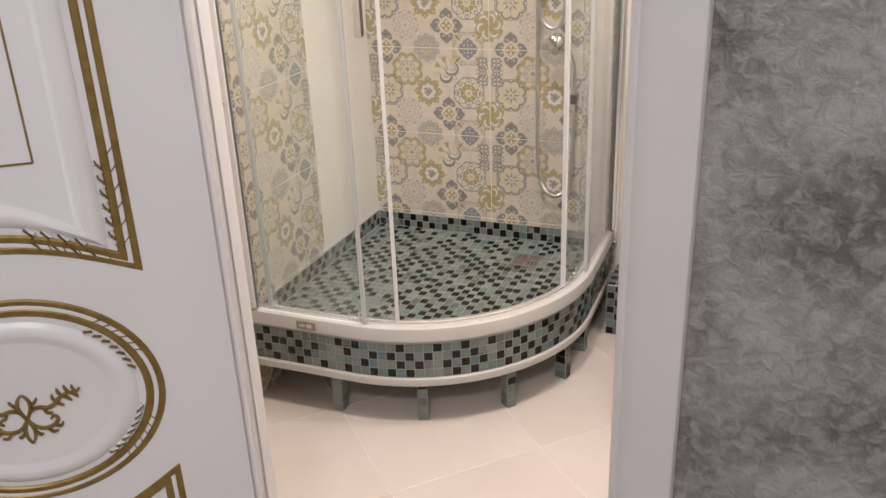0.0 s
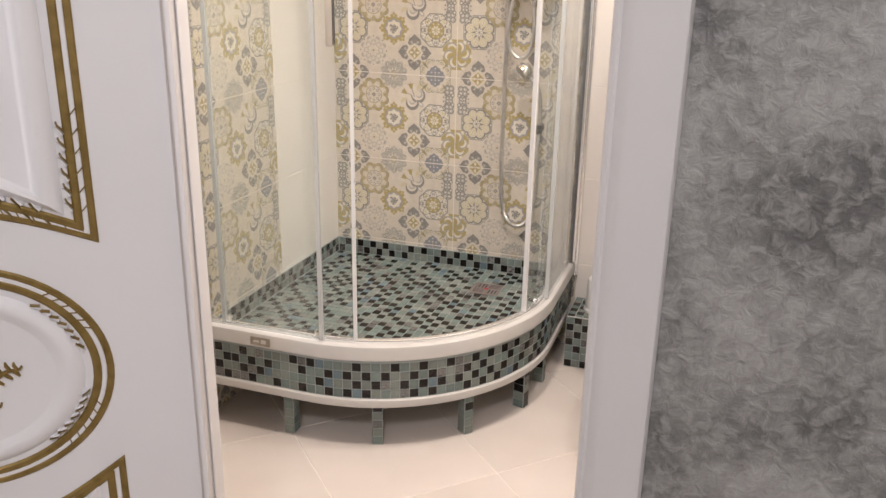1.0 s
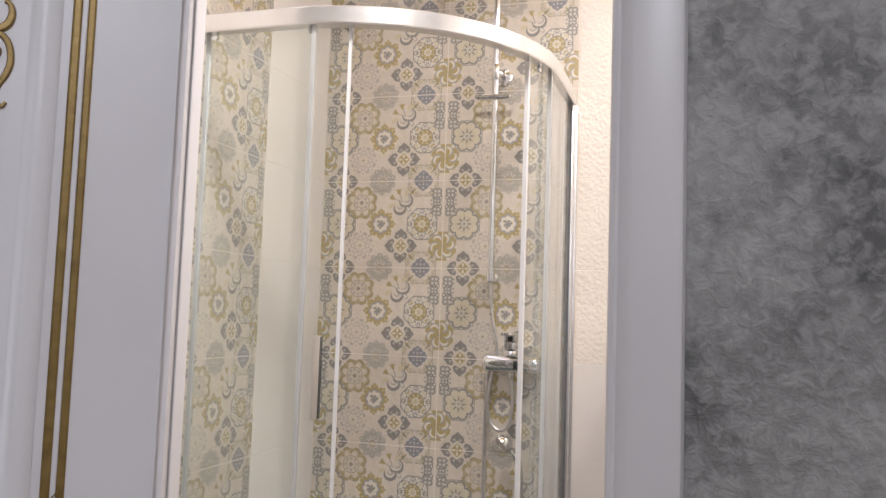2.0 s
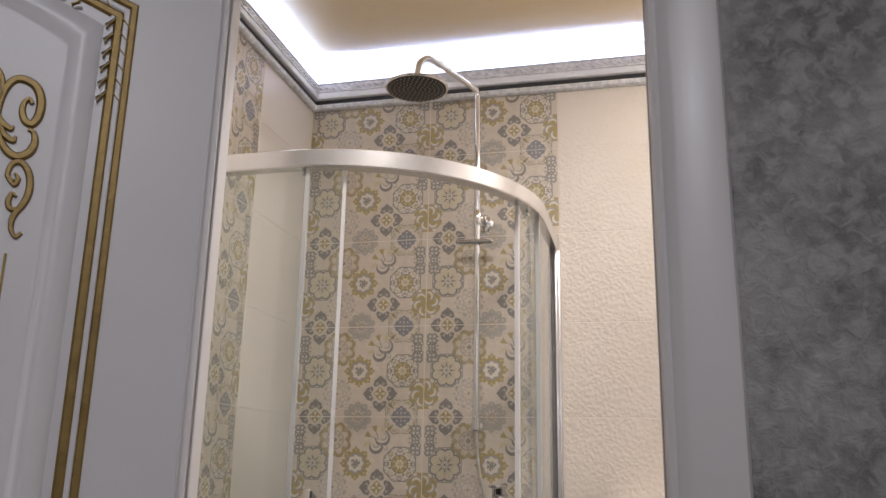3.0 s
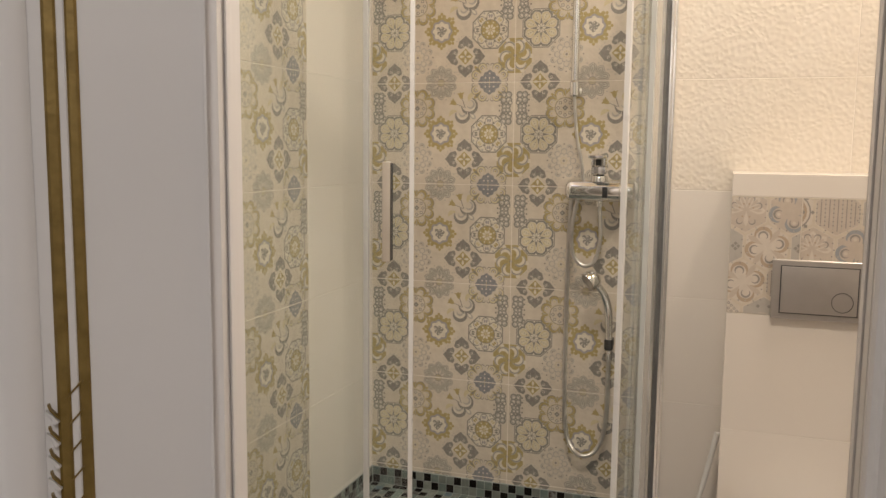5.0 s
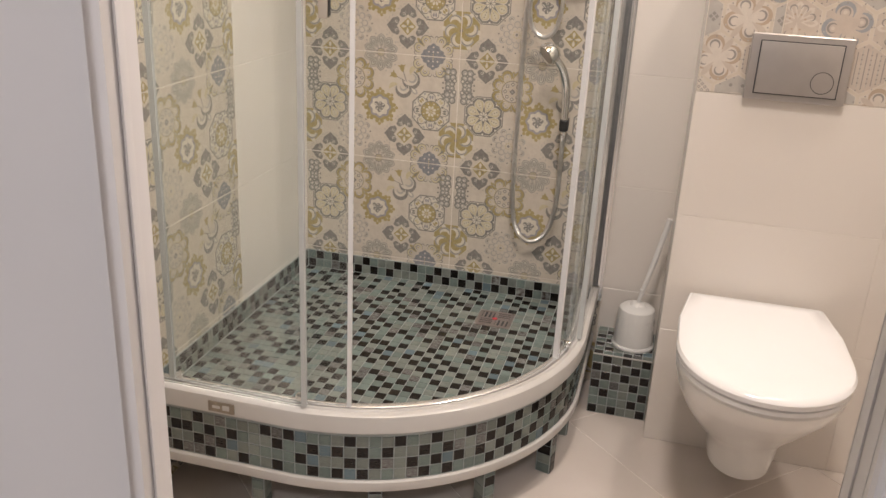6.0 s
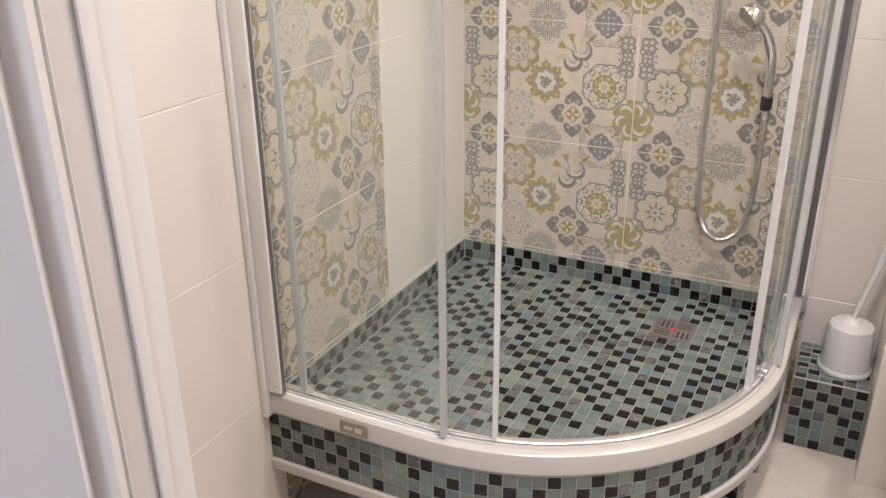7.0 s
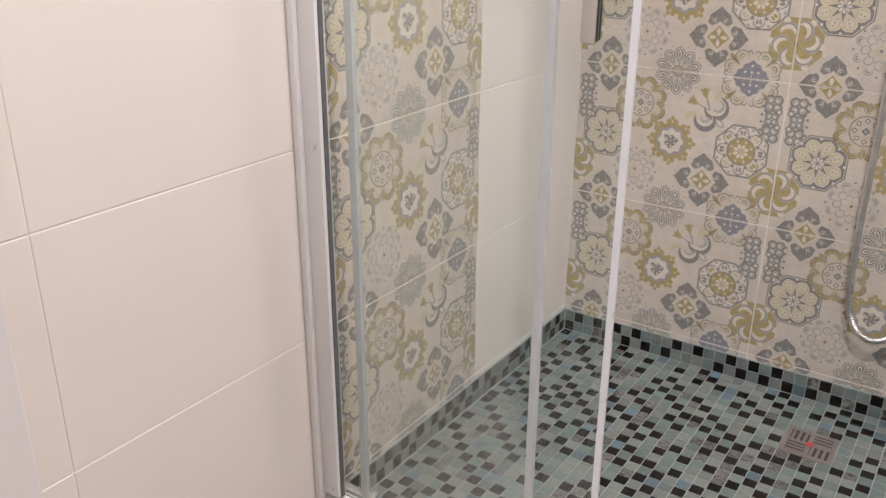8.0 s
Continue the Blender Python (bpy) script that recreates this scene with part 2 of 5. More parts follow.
def loft(bm, rings, cap=True, closed=True):
    """Skin between rings of equal length."""
    rows = [[bm.verts.new(p) for p in ring] for ring in rings]
    n = len(rows[0])
    for a, b in zip(rows, rows[1:]):
        for i in range(n if closed else n - 1):
            j = (i + 1) % n
            bm.faces.new((a[i], a[j], b[j], b[i]))
    if cap and closed:
        bm.faces.new(rows[0][::-1])
        bm.faces.new(rows[-1])
    bmesh.ops.recalc_face_normals(bm, faces=bm.faces)
    return bm


def turned(bm, centre, profile, n=32, axis="z"):
    """A body of revolution from (radius, height) pairs."""
    rings = []
    for r, h in profile:
        ring = []
        for i in range(n):
            a = 2 * math.pi * i / n
            p = (r * math.cos(a), r * math.sin(a), h)
            if axis == "x":
                p = (p[2], p[0], p[1])
            elif axis == "y":
                p = (p[0], p[2], p[1])
            ring.append(Vector(centre) + Vector(p))
        rings.append(ring)
    return loft(bm, rings)


def tube(bm, points, radius, n=10, closed_path=False, steps=8):
    """A round tube along a smooth line through the points."""
    pts = [Vector(p) for p in points]
    line = []
    m = len(pts)
    for i in range(m - 1):
        p0, p1, p2, p3 = pts[max(0, i - 1)], pts[i], pts[i + 1], pts[min(m - 1, i + 2)]
        for k in range(steps):
            t = k / steps
            line.append(0.5 * ((2 * p1) + (p2 - p0) * t + (2 * p0 - 5 * p1 + 4 * p2 - p3) * t * t + (3 * p1 - p0 - 3 * p2 + p3) * t ** 3))
    line.append(pts[-1])
    rings, up = [], Vector((0.31, 0.83, 0.47))
    for i, p in enumerate(line):
        d = (line[min(i + 1, len(line) - 1)] - line[max(i - 1, 0)]).normalized()
        a = (up - d * up.dot(d)).normalized()
        b = d.cross(a)
        up = a
        r = radius(i / (len(line) - 1)) if callable(radius) else radius
        rings.append([p + r * (math.cos(2 * math.pi * k / n) * a + math.sin(2 * math.pi * k / n) * b) for k in range(n)])
    return loft(bm, rings)


def extrude_poly(bm, pts, up, layer_mat=0):
    """A prism over a flat outline; up is the offset of its other end."""
    a = [bm.verts.new(p) for p in pts]
    b = [bm.verts.new(Vector(p) + Vector(up)) for p in pts]
    n = len(a)
    made = [bm.faces.new(a[::-1]), bm.faces.new(b)]
    made += [bm.faces.new((a[i], a[(i + 1) % n], b[(i + 1) % n], b[i])) for i in range(n)]
    for f in made:
        f.material_index = layer_mat
    return bm


# ---- sizes of the place ----
ROOM_X, WALL_Y, HALL_Y, CEIL = 1.85, -1.60, -1.65, 2.770
TILE_W, TILE_H, CELL = 0.45, 0.30, 0.075
TRAY_R = 0.55
TRAY_CX, TRAY_CY = 0.335, -0.35
DOOR_L, DOOR_R, DOOR_TOP = 0.505, 1.184, 2.055

# ---- large structure ----
wall_north = structure("wall_north", boxed(-0.12, ROOM_X + 0.12, 0.0011, 0.14, 0, CEIL + 0.1), GROUT, "cream tiled back wall of the bathroom", "wall")
wall_west = structure("wall_west", boxed(-0.14, -0.0011, WALL_Y - 0.05, 0.004, 0, CEIL + 0.1), GROUT, "cream tiled side wall beside the shower", "wall")
wall_east = structure("wall_east", boxed(ROOM_X, ROOM_X + 0.12, WALL_Y - 0.05, 0.004, 0, CEIL + 0.1), CREAM, "plain cream side wall", "wall")
bm = boxed(-0.8, DOOR_L - 0.02, HALL_Y, WALL_Y, 0, CEIL + 0.1)
box(bm, DOOR_R + 0.02, 2.6, HALL_Y, WALL_Y, 0, CEIL + 0.1)
box(bm, DOOR_L - 0.02, DOOR_R + 0.02, HALL_Y, WALL_Y, DOOR_TOP + 0.02, CEIL + 0.1)
wall_south = structure("wall_south", bm, PLASTER, "partition wall in mottled grey decorative plaster", "wall")
floor = structure("floor", boxed(-0.02, ROOM_X + 0.02, WALL_Y - 0.03, 0.02, -0.12, -0.0018), GROUT, "bathroom floor of large cream tiles laid diagonally", "floor")
ceiling = structure("ceiling", boxed(-0.1, ROOM_X + 0.1, WALL_Y - 0.04, 0.1, CEIL, CEIL + 0.08), CEILING, "glossy cream stretch ceiling", "ceiling")
hall_floor = structure("hall_floor", boxed(-0.8, 2.6, -4.0, WALL_Y - 0.03, -0.12, -0.002), HALLFLOOR, "brown floor of the hall", "floor")
structure("hall_ceiling", boxed(-0.8, 2.6, -4.0, HALL_Y + 0.01, CEIL, CEIL + 0.08), HALLPLAIN, "plain pale ceiling of the hall", "ceiling")
structure("hall_wall_west", boxed(-0.92, -0.8, -4.0, WALL_Y, 0, CEIL), HALLPLAIN, "plain pale wall of the hall", "wall")
structure("hall_wall_east", boxed(2.6, 2.72, -4.0, WALL_Y, 0, CEIL), HALLPLAIN, "plain pale wall of the hall", "wall")
structure("hall_wall_south", boxed(-0.92, 2.72, -4.12, -4.0, 0, CEIL), HALLPLAIN, "plain pale wall of the hall", "wall")


# ---- door frame ----
def casing_profile(flip):
    """Outline of a casing board across its width, from the opening outwards, as (across, proud)."""
    pts = [(0, 0), (0, 0.010), (0.003, 0.014), (0.008, 0.015), (0.012, 0.013), (0.015, 0.015), (0.024, 0.019), (0.030, 0.020), (0.084, 0.020), (0.090, 0.018), (0.094, 0.012), (0.094, 0)]
    return [(-a if flip else a, b) for a, b in pts]


door_frame = thing("door_frame", (0.856, HALL_Y, 0), "pale enamelled door frame with moulded casing round the doorway", "door frame")
bm = boxed(DOOR_R + 0.004, DOOR_R + 0.022, HALL_Y - 0.004, WALL_Y - 0.004, 0, DOOR_TOP + 0.022, 0.002)
box(bm, DOOR_R + 0.002, DOOR_R + 0.0038, -1.628, WALL_Y - 0.004, 0, DOOR_TOP, 0.002)
part("jamb", bm, CASING, door_frame)
bm = boxed(DOOR_L - 0.018, 0.590, -1.731, -1.6685, 0, 2.100, 0.003)
box(bm, 0.5905, 0.5935, -1.700, -1.690, 0, 2.0, 0.001)
# lighter enamel than the casing: bathroom light put into the colour
part("jamb", bm, DOOR_WHITE, door_frame)
part("jamb_lining", boxed(DOOR_L - 0.018, DOOR_L, HALL_Y - 0.018, WALL_Y - 0.004, 0, DOOR_TOP + 0.02, 0.002), CASING, door_frame)
bm = boxed(DOOR_L + 0.0005, DOOR_R + 0.0015, HALL_Y - 0.004, WALL_Y - 0.004, DOOR_TOP, DOOR_TOP + 0.022, 0.002)
box(bm, 0.591, DOOR_R + 0.004, -1.694, -1.6545, 2.030, 2.098, 0.003)
part("head", bm, CASING, door_frame)
for x, flip in ((DOOR_R + 0.005, False), (DOOR_L - 0.020, True)):
    rings = [[(x + a, HALL_Y - 0.003 - b, z) for a, b in casing_profile(flip)] for z in (0, DOOR_TOP + 0.044)]
    part("casing", loft(bmesh.new(), rings), CASING, door_frame)
rings = [[(x, HALL_Y - 0.003 - b, DOOR_TOP + 0.0445 + a) for a, b in casing_profile(False)] for x in (DOOR_L - 0.114, DOOR_R + 0.099)]
part("casing", loft(bmesh.new(), rings), CASING, door_frame)

# ---- open door leaf ----
HINGE = Vector((0.610, -1.765, 0))
LEAF_U = Vector((-0.8090, -0.5878, 0))
LEAF_N = Vector((0.5878, -0.8090, 0))
LEAF_W, LEAF_H = 0.615, 2.06
MID = LEAF_W / 2


def on_leaf(s, z, out=0.0):
    return HINGE + LEAF_U * s + LEAF_N * out + Vector((0, 0, z))


def leaf_ring(pts, out):
    return [on_leaf(s, z, out) for s, z in pts]


def leaf_slab(bm, s0, s1, z0, z1, o0, o1, bevel=0.003):
    made = bmesh.ops.create_cube(bm, size=1)["verts"]
    for v in made:
        v.co = on_leaf(s0 + (v.co.x + 0.5) * (s1 - s0), z0 + (v.co.z + 0.5) * (z1 - z0), o0 + (v.co.y + 0.5) * (o1 - o0))
    if bevel:
        bmesh.ops.bevel(bm, geom=list({e for v in made for e in v.link_edges}), offset=bevel, segments=2, affect="EDGES")
    return bm


def band(bm, line, width, height, closed=True, base=0.0):
    """A raised strip with a rounded back along a line on the leaf."""
    pts = [Vector(p) for p in line]
    n = len(pts)
    rings = []
    for i, p in enumerate(pts):
        a = pts[(i - 1) % n] if closed or i else p
        b = pts[(i + 1) % n] if closed or i < n - 1 else p
        d1, d2 = (p - a), (b - p)
        d1 = d1.normalized() if d1.length > 1e-6 else d2.normalized()
        d2 = d2.normalized() if d2.length > 1e-6 else d1
        t = (d1 + d2).normalized()
        q = Vector((-t.y, t.x))
        k = min(2.2, 1 / max(0.35, q.dot(Vector((-d1.y, d1.x)))))
        w = (width(i / (n - 1)) if callable(width) else width) * 0.5
        rings.append([on_leaf(*(p + q * (o * w * k)), base + h * height) for o, h in ((-1, -0.3), (-1, 0.4), (-0.55, 1), (0.55, 1), (1, 0.4), (1, -0.3))])
    if closed:
        rings.append([Vector(v) for v in rings[0]])
    loft(bm, rings, cap=not closed)
    bmesh.ops.remove_doubles(bm, verts=bm.verts, dist=1e-6)
    return bm


def arch(s0, s1, z, rise, n=16):
    return [(s0 + (s1 - s0) * i / n, z + rise * math.sin(math.pi * i / n)) for i in range(n + 1)]


def panel_outline(inset, z0, z1, low_rise, high_rise):
    s0, s1 = 0.105 + inset, LEAF_W - 0.105 - inset
    return arch(s0, s1, z0 + inset, low_rise) + arch(s1, s0, z1 - inset, high_rise)


def oval_outline(inset, n=64):
    return [(MID - (0.203 - inset) * math.cos(2 * math.pi * i / n), 0.712 + (0.172 - inset * 0.87) * math.sin(2 * math.pi * i / n)) for i in range(n)]


door = thing("door", HINGE, "open white enamelled door with gold patina lines and carved scrolls", "door")
leaf = part("door_leaf", leaf_slab(bmesh.new(), 0, LEAF_W, 0.012, LEAF_H, -0.040, 0.0), DOOR_WHITE, door)
bm = leaf_slab(bmesh.new(), -0.012, 0.004, 0.012, LEAF_H, -0.038, -0.018, 0.002)
part("rebate", bm, DOOR_WHITE, door)


def raised_panel(outline_at, group_label):
    p = part("panel", loft(bmesh.new(), [leaf_ring(outline_at(0.040), 0.001), leaf_ring(outline_at(0.046), 0.0055), leaf_ring(outline_at(0.056), 0.0095), leaf_ring(outline_at(0.066), 0.0085), leaf_ring(outline_at(0.076), 0.0035), leaf_ring(outline_at(0.080), 0.003)]), DOOR_WHITE, door)
    for inset, w, hgt in ((0.005, 0.0105, 0.0035), (0.0225, 0.0125, 0.004)):
        part("gold_line", band(bmesh.new(), outline_at(inset), w, hgt), GOLD, door, "gold patina line")
    part("bead", band(bmesh.new(), outline_at(0.0135), 0.0085, 0.0028), DOOR_WHITE, door)
    return p


def slashes(bm, line, i0, i1, count, slant):
    """Short gold cuts like a twisted rope along a stretch of a line."""
    (ax, ay), (bx, by) = i0, i1
    d = Vector((bx - ax, by - ay)).normalized()
    q = Vector((-d.y, d.x))
    for k in range(count):
        c = Vector((ax, ay)).lerp(Vector((bx, by)), (k + 0.5) / count)
        a, b = c - q * 0.007 - d * slant, c + q * 0.007 + d * slant
        band(bm, [a, (a + b) / 2, b], 0.0022, 0.0042, closed=False)
    return bm


up_at = lambda i: panel_outline(i, 0.905, 1.920, 0.050, 0.044)
low_at = lambda i: panel_outline(i, 0.13, 0.555, 0.0, -0.085)
oval_at = lambda i: oval_outline(i)
raised_panel(up_at, "upper")
raised_panel(low_at, "lower")
raised_panel(oval_at, "oval")
S0, S1 = 0.1185, LEAF_W - 0.1185
bm = bmesh.new()
for a, b, sl in (((S0, 0.94), (S0, 1.10), 0.008), ((S0, 1.77), (S0, 1.90), -0.008), ((S1, 0.94), (S1, 1.10), -0.008), ((S1, 1.77), (S1, 1.90), 0.008)):
    slashes(bm, None, a, b, 6, sl)
for a, b, sl in (((0.138, 0.931), (0.232, 0.963), 0.006), ((0.477, 0.931), (0.383, 0.963), 0.006), ((0.136, 1.914), (0.226, 1.934), 0.006), ((0.479, 1.914), (0.389, 1.934), 0.006)):
    slashes(bm, None, a, b, 5, sl)
for a0 in (35, 145, -35, -145):
    for k in range(6):
        a = radians(a0 + (k - 2.5) * 5)
        p, q = [Vector((MID - (0.203 - i) * math.cos(a + w), 0.712 + (0.172 - i * 0.87) * math.sin(a + w))) for i, w in ((0.007, 0.0), (0.020, 0.05))]
        band(bm, [p, (p + q) / 2, q], 0.0022, 0.0042, closed=False)
part("rope_cut", bm, GOLD, door, "slanting gold cuts in the beads")


def leaf_tooth(bm, p, along, inward, size):
    """A small carved leaf that curls off the inner gold line."""
    p, along, inward = Vector(p), Vector(along), Vector(inward)
    band(bm, [p - along * size, p - along * size * 0.2 + inward * size * 0.45, p + along * size * 0.35 + inward * size], lambda u: size * 0.75 * (1 - 0.85 * u), 0.0062, closed=False)


bm, veins = bmesh.new(), bmesh.new()
for sx, inward in ((0.1345, 1), (LEAF_W - 0.1345, -1)):
    for z0, up in ((0.960, 1), (1.885, -1)):
        for k in range(6):
            z = z0 + up * k * 0.021
            leaf_tooth(bm, (sx, z), (0, up), (inward, 0), 0.009)
            band(veins, [(sx - inward * 0.002, z - up * 0.004), (sx + inward * 0.005, z + up * 0.004), (sx + inward * 0.0065, z + up * 0.009)], 0.0020, 0.0068, closed=False)
for line in (up_at(0.034), up_at(0.0135)):
    n = len(line) // 2
    for base in (0, n):
        for k in list(range(2, 6)) + list(range(n - 6, n - 2)):
            a, b = Vector(line[base + k]), Vector(line[base + k + 1])
            d = (b - a).normalized() * (1 if k < n // 2 else -1)
            q = Vector((0, 1 if base == 0 else -1))
            if line[0][0] > 0.13:
                leaf_tooth(bm, a, d, q, 0.008)
            band(veins, [a - q * 0.006 - d * 0.004, a, a + q * 0.005 + d * 0.006], 0.0026, 0.0066, closed=False)
for a0, turn in ((32, 1), (148, -1), (-32, -1), (-148, 1)):
    for k in range(7):
        a = radians(a0 + (k - 3) * 5.5)
        p = Vector((MID - 0.169 * math.cos(a), 0.712 + 0.142 * math.sin(a)))
        q = (Vector((MID, 0.712)) - p).normalized()
        t = Vector((-q.y, q.x)) * turn
        leaf_tooth(bm, p, t, q, 0.008)
        band(veins, [p - q * 0.002 - t * 0.004, p + q * 0.004 + t * 0.003, p + q * 0.006 + t * 0.006], 0.0020, 0.0066, closed=False)
part("carved_leaves", bm, DOOR_WHITE, door, "small white carved leaves along the inner line")
part("leaf_veins", veins, GOLD, door, "thin gold cuts in the carved leaves")
bm = bmesh.new()
band(bm, [(0.218, 1.56), (0.218, 1.081), (0.219, 1.080), (0.396, 1.080), (0.397, 1.081), (0.397, 1.56)], 0.0042, 0.0045, closed=False)
part("thin_line", bm, GOLD, door, "thin gold line")


def curve_through(pts, steps=5):
    """A curve through the points."""
    p = [Vector(q) for q in pts]
    p = [p[0] * 2 - p[1]] + p + [p[-1] * 2 - p[-2]]
    out = []
    for k in range(1, len(p) - 2):
        for i in range(steps):
            u = i / steps
            a, b, c, d = p[k - 1:k + 3]
            out.append((b * 2 + (c - a) * u + (a * 2 - b * 5 + c * 4 - d) * u ** 2 + (b * 3 - a - c * 3 + d) * u ** 3) * 0.5)
    out.append(p[-2])
    return out


def curl(bm, sign, pts, w, lift=0.0, height=0.006):
    """One tapering scroll, mirrored about the middle of the leaf by the sign."""
    line = [(MID - sign * (MID - q.x), q.y + lift) for q in curve_through(pts)]
    band(bm, line, lambda u: 1.3 * w * (0.5 + 0.5 * math.sin(math.pi * min(1, u * 1.05 + 0.03))), height, closed=False, base=0.002)


def scrolls(bm, sign):
    curl(bm, sign, [(0.244, 1.711), (0.250, 1.732), (0.248, 1.760), (0.240, 1.779), (0.228, 1.784), (0.213, 1.777), (0.205, 1.760), (0.205, 1.739), (0.211, 1.727), (0.219, 1.729), (0.224, 1.741), (0.223, 1.753), (0.218, 1.759), (0.214, 1.753)], 0.0088)
    curl(bm, sign, [(0.248, 1.714), (0.241, 1.697), (0.231, 1.685), (0.220, 1.682), (0.209, 1.690), (0.205, 1.704), (0.208, 1.716), (0.214, 1.719)], 0.0088)
    curl(bm, sign, [(0.249, 1.732), (0.244, 1.723), (0.234, 1.716), (0.231, 1.720)], 0.0065)
    curl(bm, sign, [(0.246, 1.720), (0.239, 1.707), (0.229, 1.701), (0.227, 1.707)], 0.0065)
    curl(bm, sign, [(0.249, 1.756), (0.250, 1.774), (0.256, 1.788), (0.264, 1.794), (0.271, 1.788), (0.272, 1.775), (0.266, 1.766), (0.260, 1.772), (0.262, 1.781)], 0.0070)
    curl(bm, sign, [(0.250, 1.760), (0.252, 1.746), (0.261, 1.736), (0.274, 1.737), (0.285, 1.744), (0.295, 1.753)], 0.0080)
    curl(bm, sign, [(0.272, 1.755), (0.266, 1.748), (0.257, 1.749)], 0.0060)
    curl(bm, sign, [(0.255, 1.730), (0.260, 1.725), (0.271, 1.730), (0.282, 1.735)], 0.0060)
    curl(bm, sign, [(0.222, 1.650), (0.229, 1.656), (0.226, 1.671), (0.216, 1.675), (0.206, 1.662), (0.203, 1.641), (0.207, 1.624), (0.214, 1.611), (0.217, 1.601), (0.216, 1.589), (0.210, 1.581), (0.205, 1.587)], 0.0070)
    curl(bm, sign, [(0.228, 1.652), (0.220, 1.646), (0.217, 1.654), (0.221, 1.660)], 0.0055)
    curl(bm, sign, [(0.210, 1.617), (0.220, 1.615), (0.224, 1.624), (0.221, 1.634), (0.216, 1.631)], 0.0058)
    curl(bm, sign, [(0.307, 1.757), (0.290, 1.768), (0.281, 1.790), (0.287, 1.808), (0.296, 1.804), (0.295, 1.794)], 0.0072)
    curl(bm, sign, [(0.306, 1.683), (0.285, 1.700), (0.281, 1.735), (0.295, 1.755), (0.3065, 1.758)], 0.0065)
    curl(bm, sign, [(0.3065, 1.758), (0.299, 1.800), (0.289, 1.828), (0.296, 1.838)], 0.0065)

    for k in range(4):
        z = 1.694 + k * 0.014
        curl(bm, sign, [(0.3065, z - 0.006), (0.299, z), (0.292, z + 0.010)], 0.0042)


def oval_scroll(bm, sign):
    """One half of the sprig: a long leafy arm, a short curl below and half of the bud and the drop."""
    def twig(*pts, w=0.0045):
        curl(bm, sign, pts, w, height=0.005)
    twig((0.3065, 0.686), (0.300, 0.700), (0.288, 0.705), (0.276, 0.702), (0.266, 0.706), (0.256, 0.716), (0.244, 0.722), (0.232, 0.722), (0.226, 0.728), w=0.0055)
    for x, z, dx, dz in ((0.262, 0.710, 0.004, 0.014), (0.252, 0.719, 0.006, 0.013), (0.241, 0.723, 0.006, 0.013), (0.232, 0.723, 0.004, 0.012), (0.262, 0.708, -0.010, -0.006), (0.250, 0.717, -0.010, -0.008), (0.239, 0.722, -0.009, -0.009)):
        twig((x, z), (x + dx * 0.4 + dz * 0.2, z + dz * 0.5), (x + dx, z + dz), w=0.0042)
    twig((0.282, 0.703), (0.278, 0.694), (0.270, 0.692), w=0.0042)
    twig((0.3065, 0.686), (0.296, 0.672), (0.283, 0.668), (0.271, 0.672), (0.265, 0.681), (0.269, 0.687), (0.275, 0.683), w=0.0052)
    twig((0.283, 0.668), (0.276, 0.660), (0.268, 0.661), w=0.004)
    twig((0.272, 0.671), (0.263, 0.668), (0.259, 0.674), w=0.004)
    twig((0.3065, 0.690), (0.299, 0.706), (0.300, 0.720), (0.3065, 0.730), w=0.005)
    twig((0.298, 0.708), (0.291, 0.716), (0.288, 0.722), w=0.004)
    twig((0.3065, 0.684), (0.301, 0.668), (0.302, 0.656), (0.3065, 0.646), w=0.005)
    twig((0.301, 0.668), (0.294, 0.658), (0.290, 0.660), w=0.004)


bm = bmesh.new()
scrolls(bm, 1)
scrolls(bm, -1)
part("scroll_carving", bm, GOLD, door, "carved gold scroll ornament")
bm = bmesh.new()
oval_scroll(bm, 1)
oval_scroll(bm, -1)
part("small_carving", bm, GOLD, door, "small carved gold sprig")
for z in (0.30, 1.80):
    bm = bmesh.new()
    turned(bm, on_leaf(-0.010, z, -0.044), [(0.004, -0.045), (0.005, -0.042), (0.005, 0.042), (0.004, 0.045)], 14)
    part("hinge", bm, CASING, door)


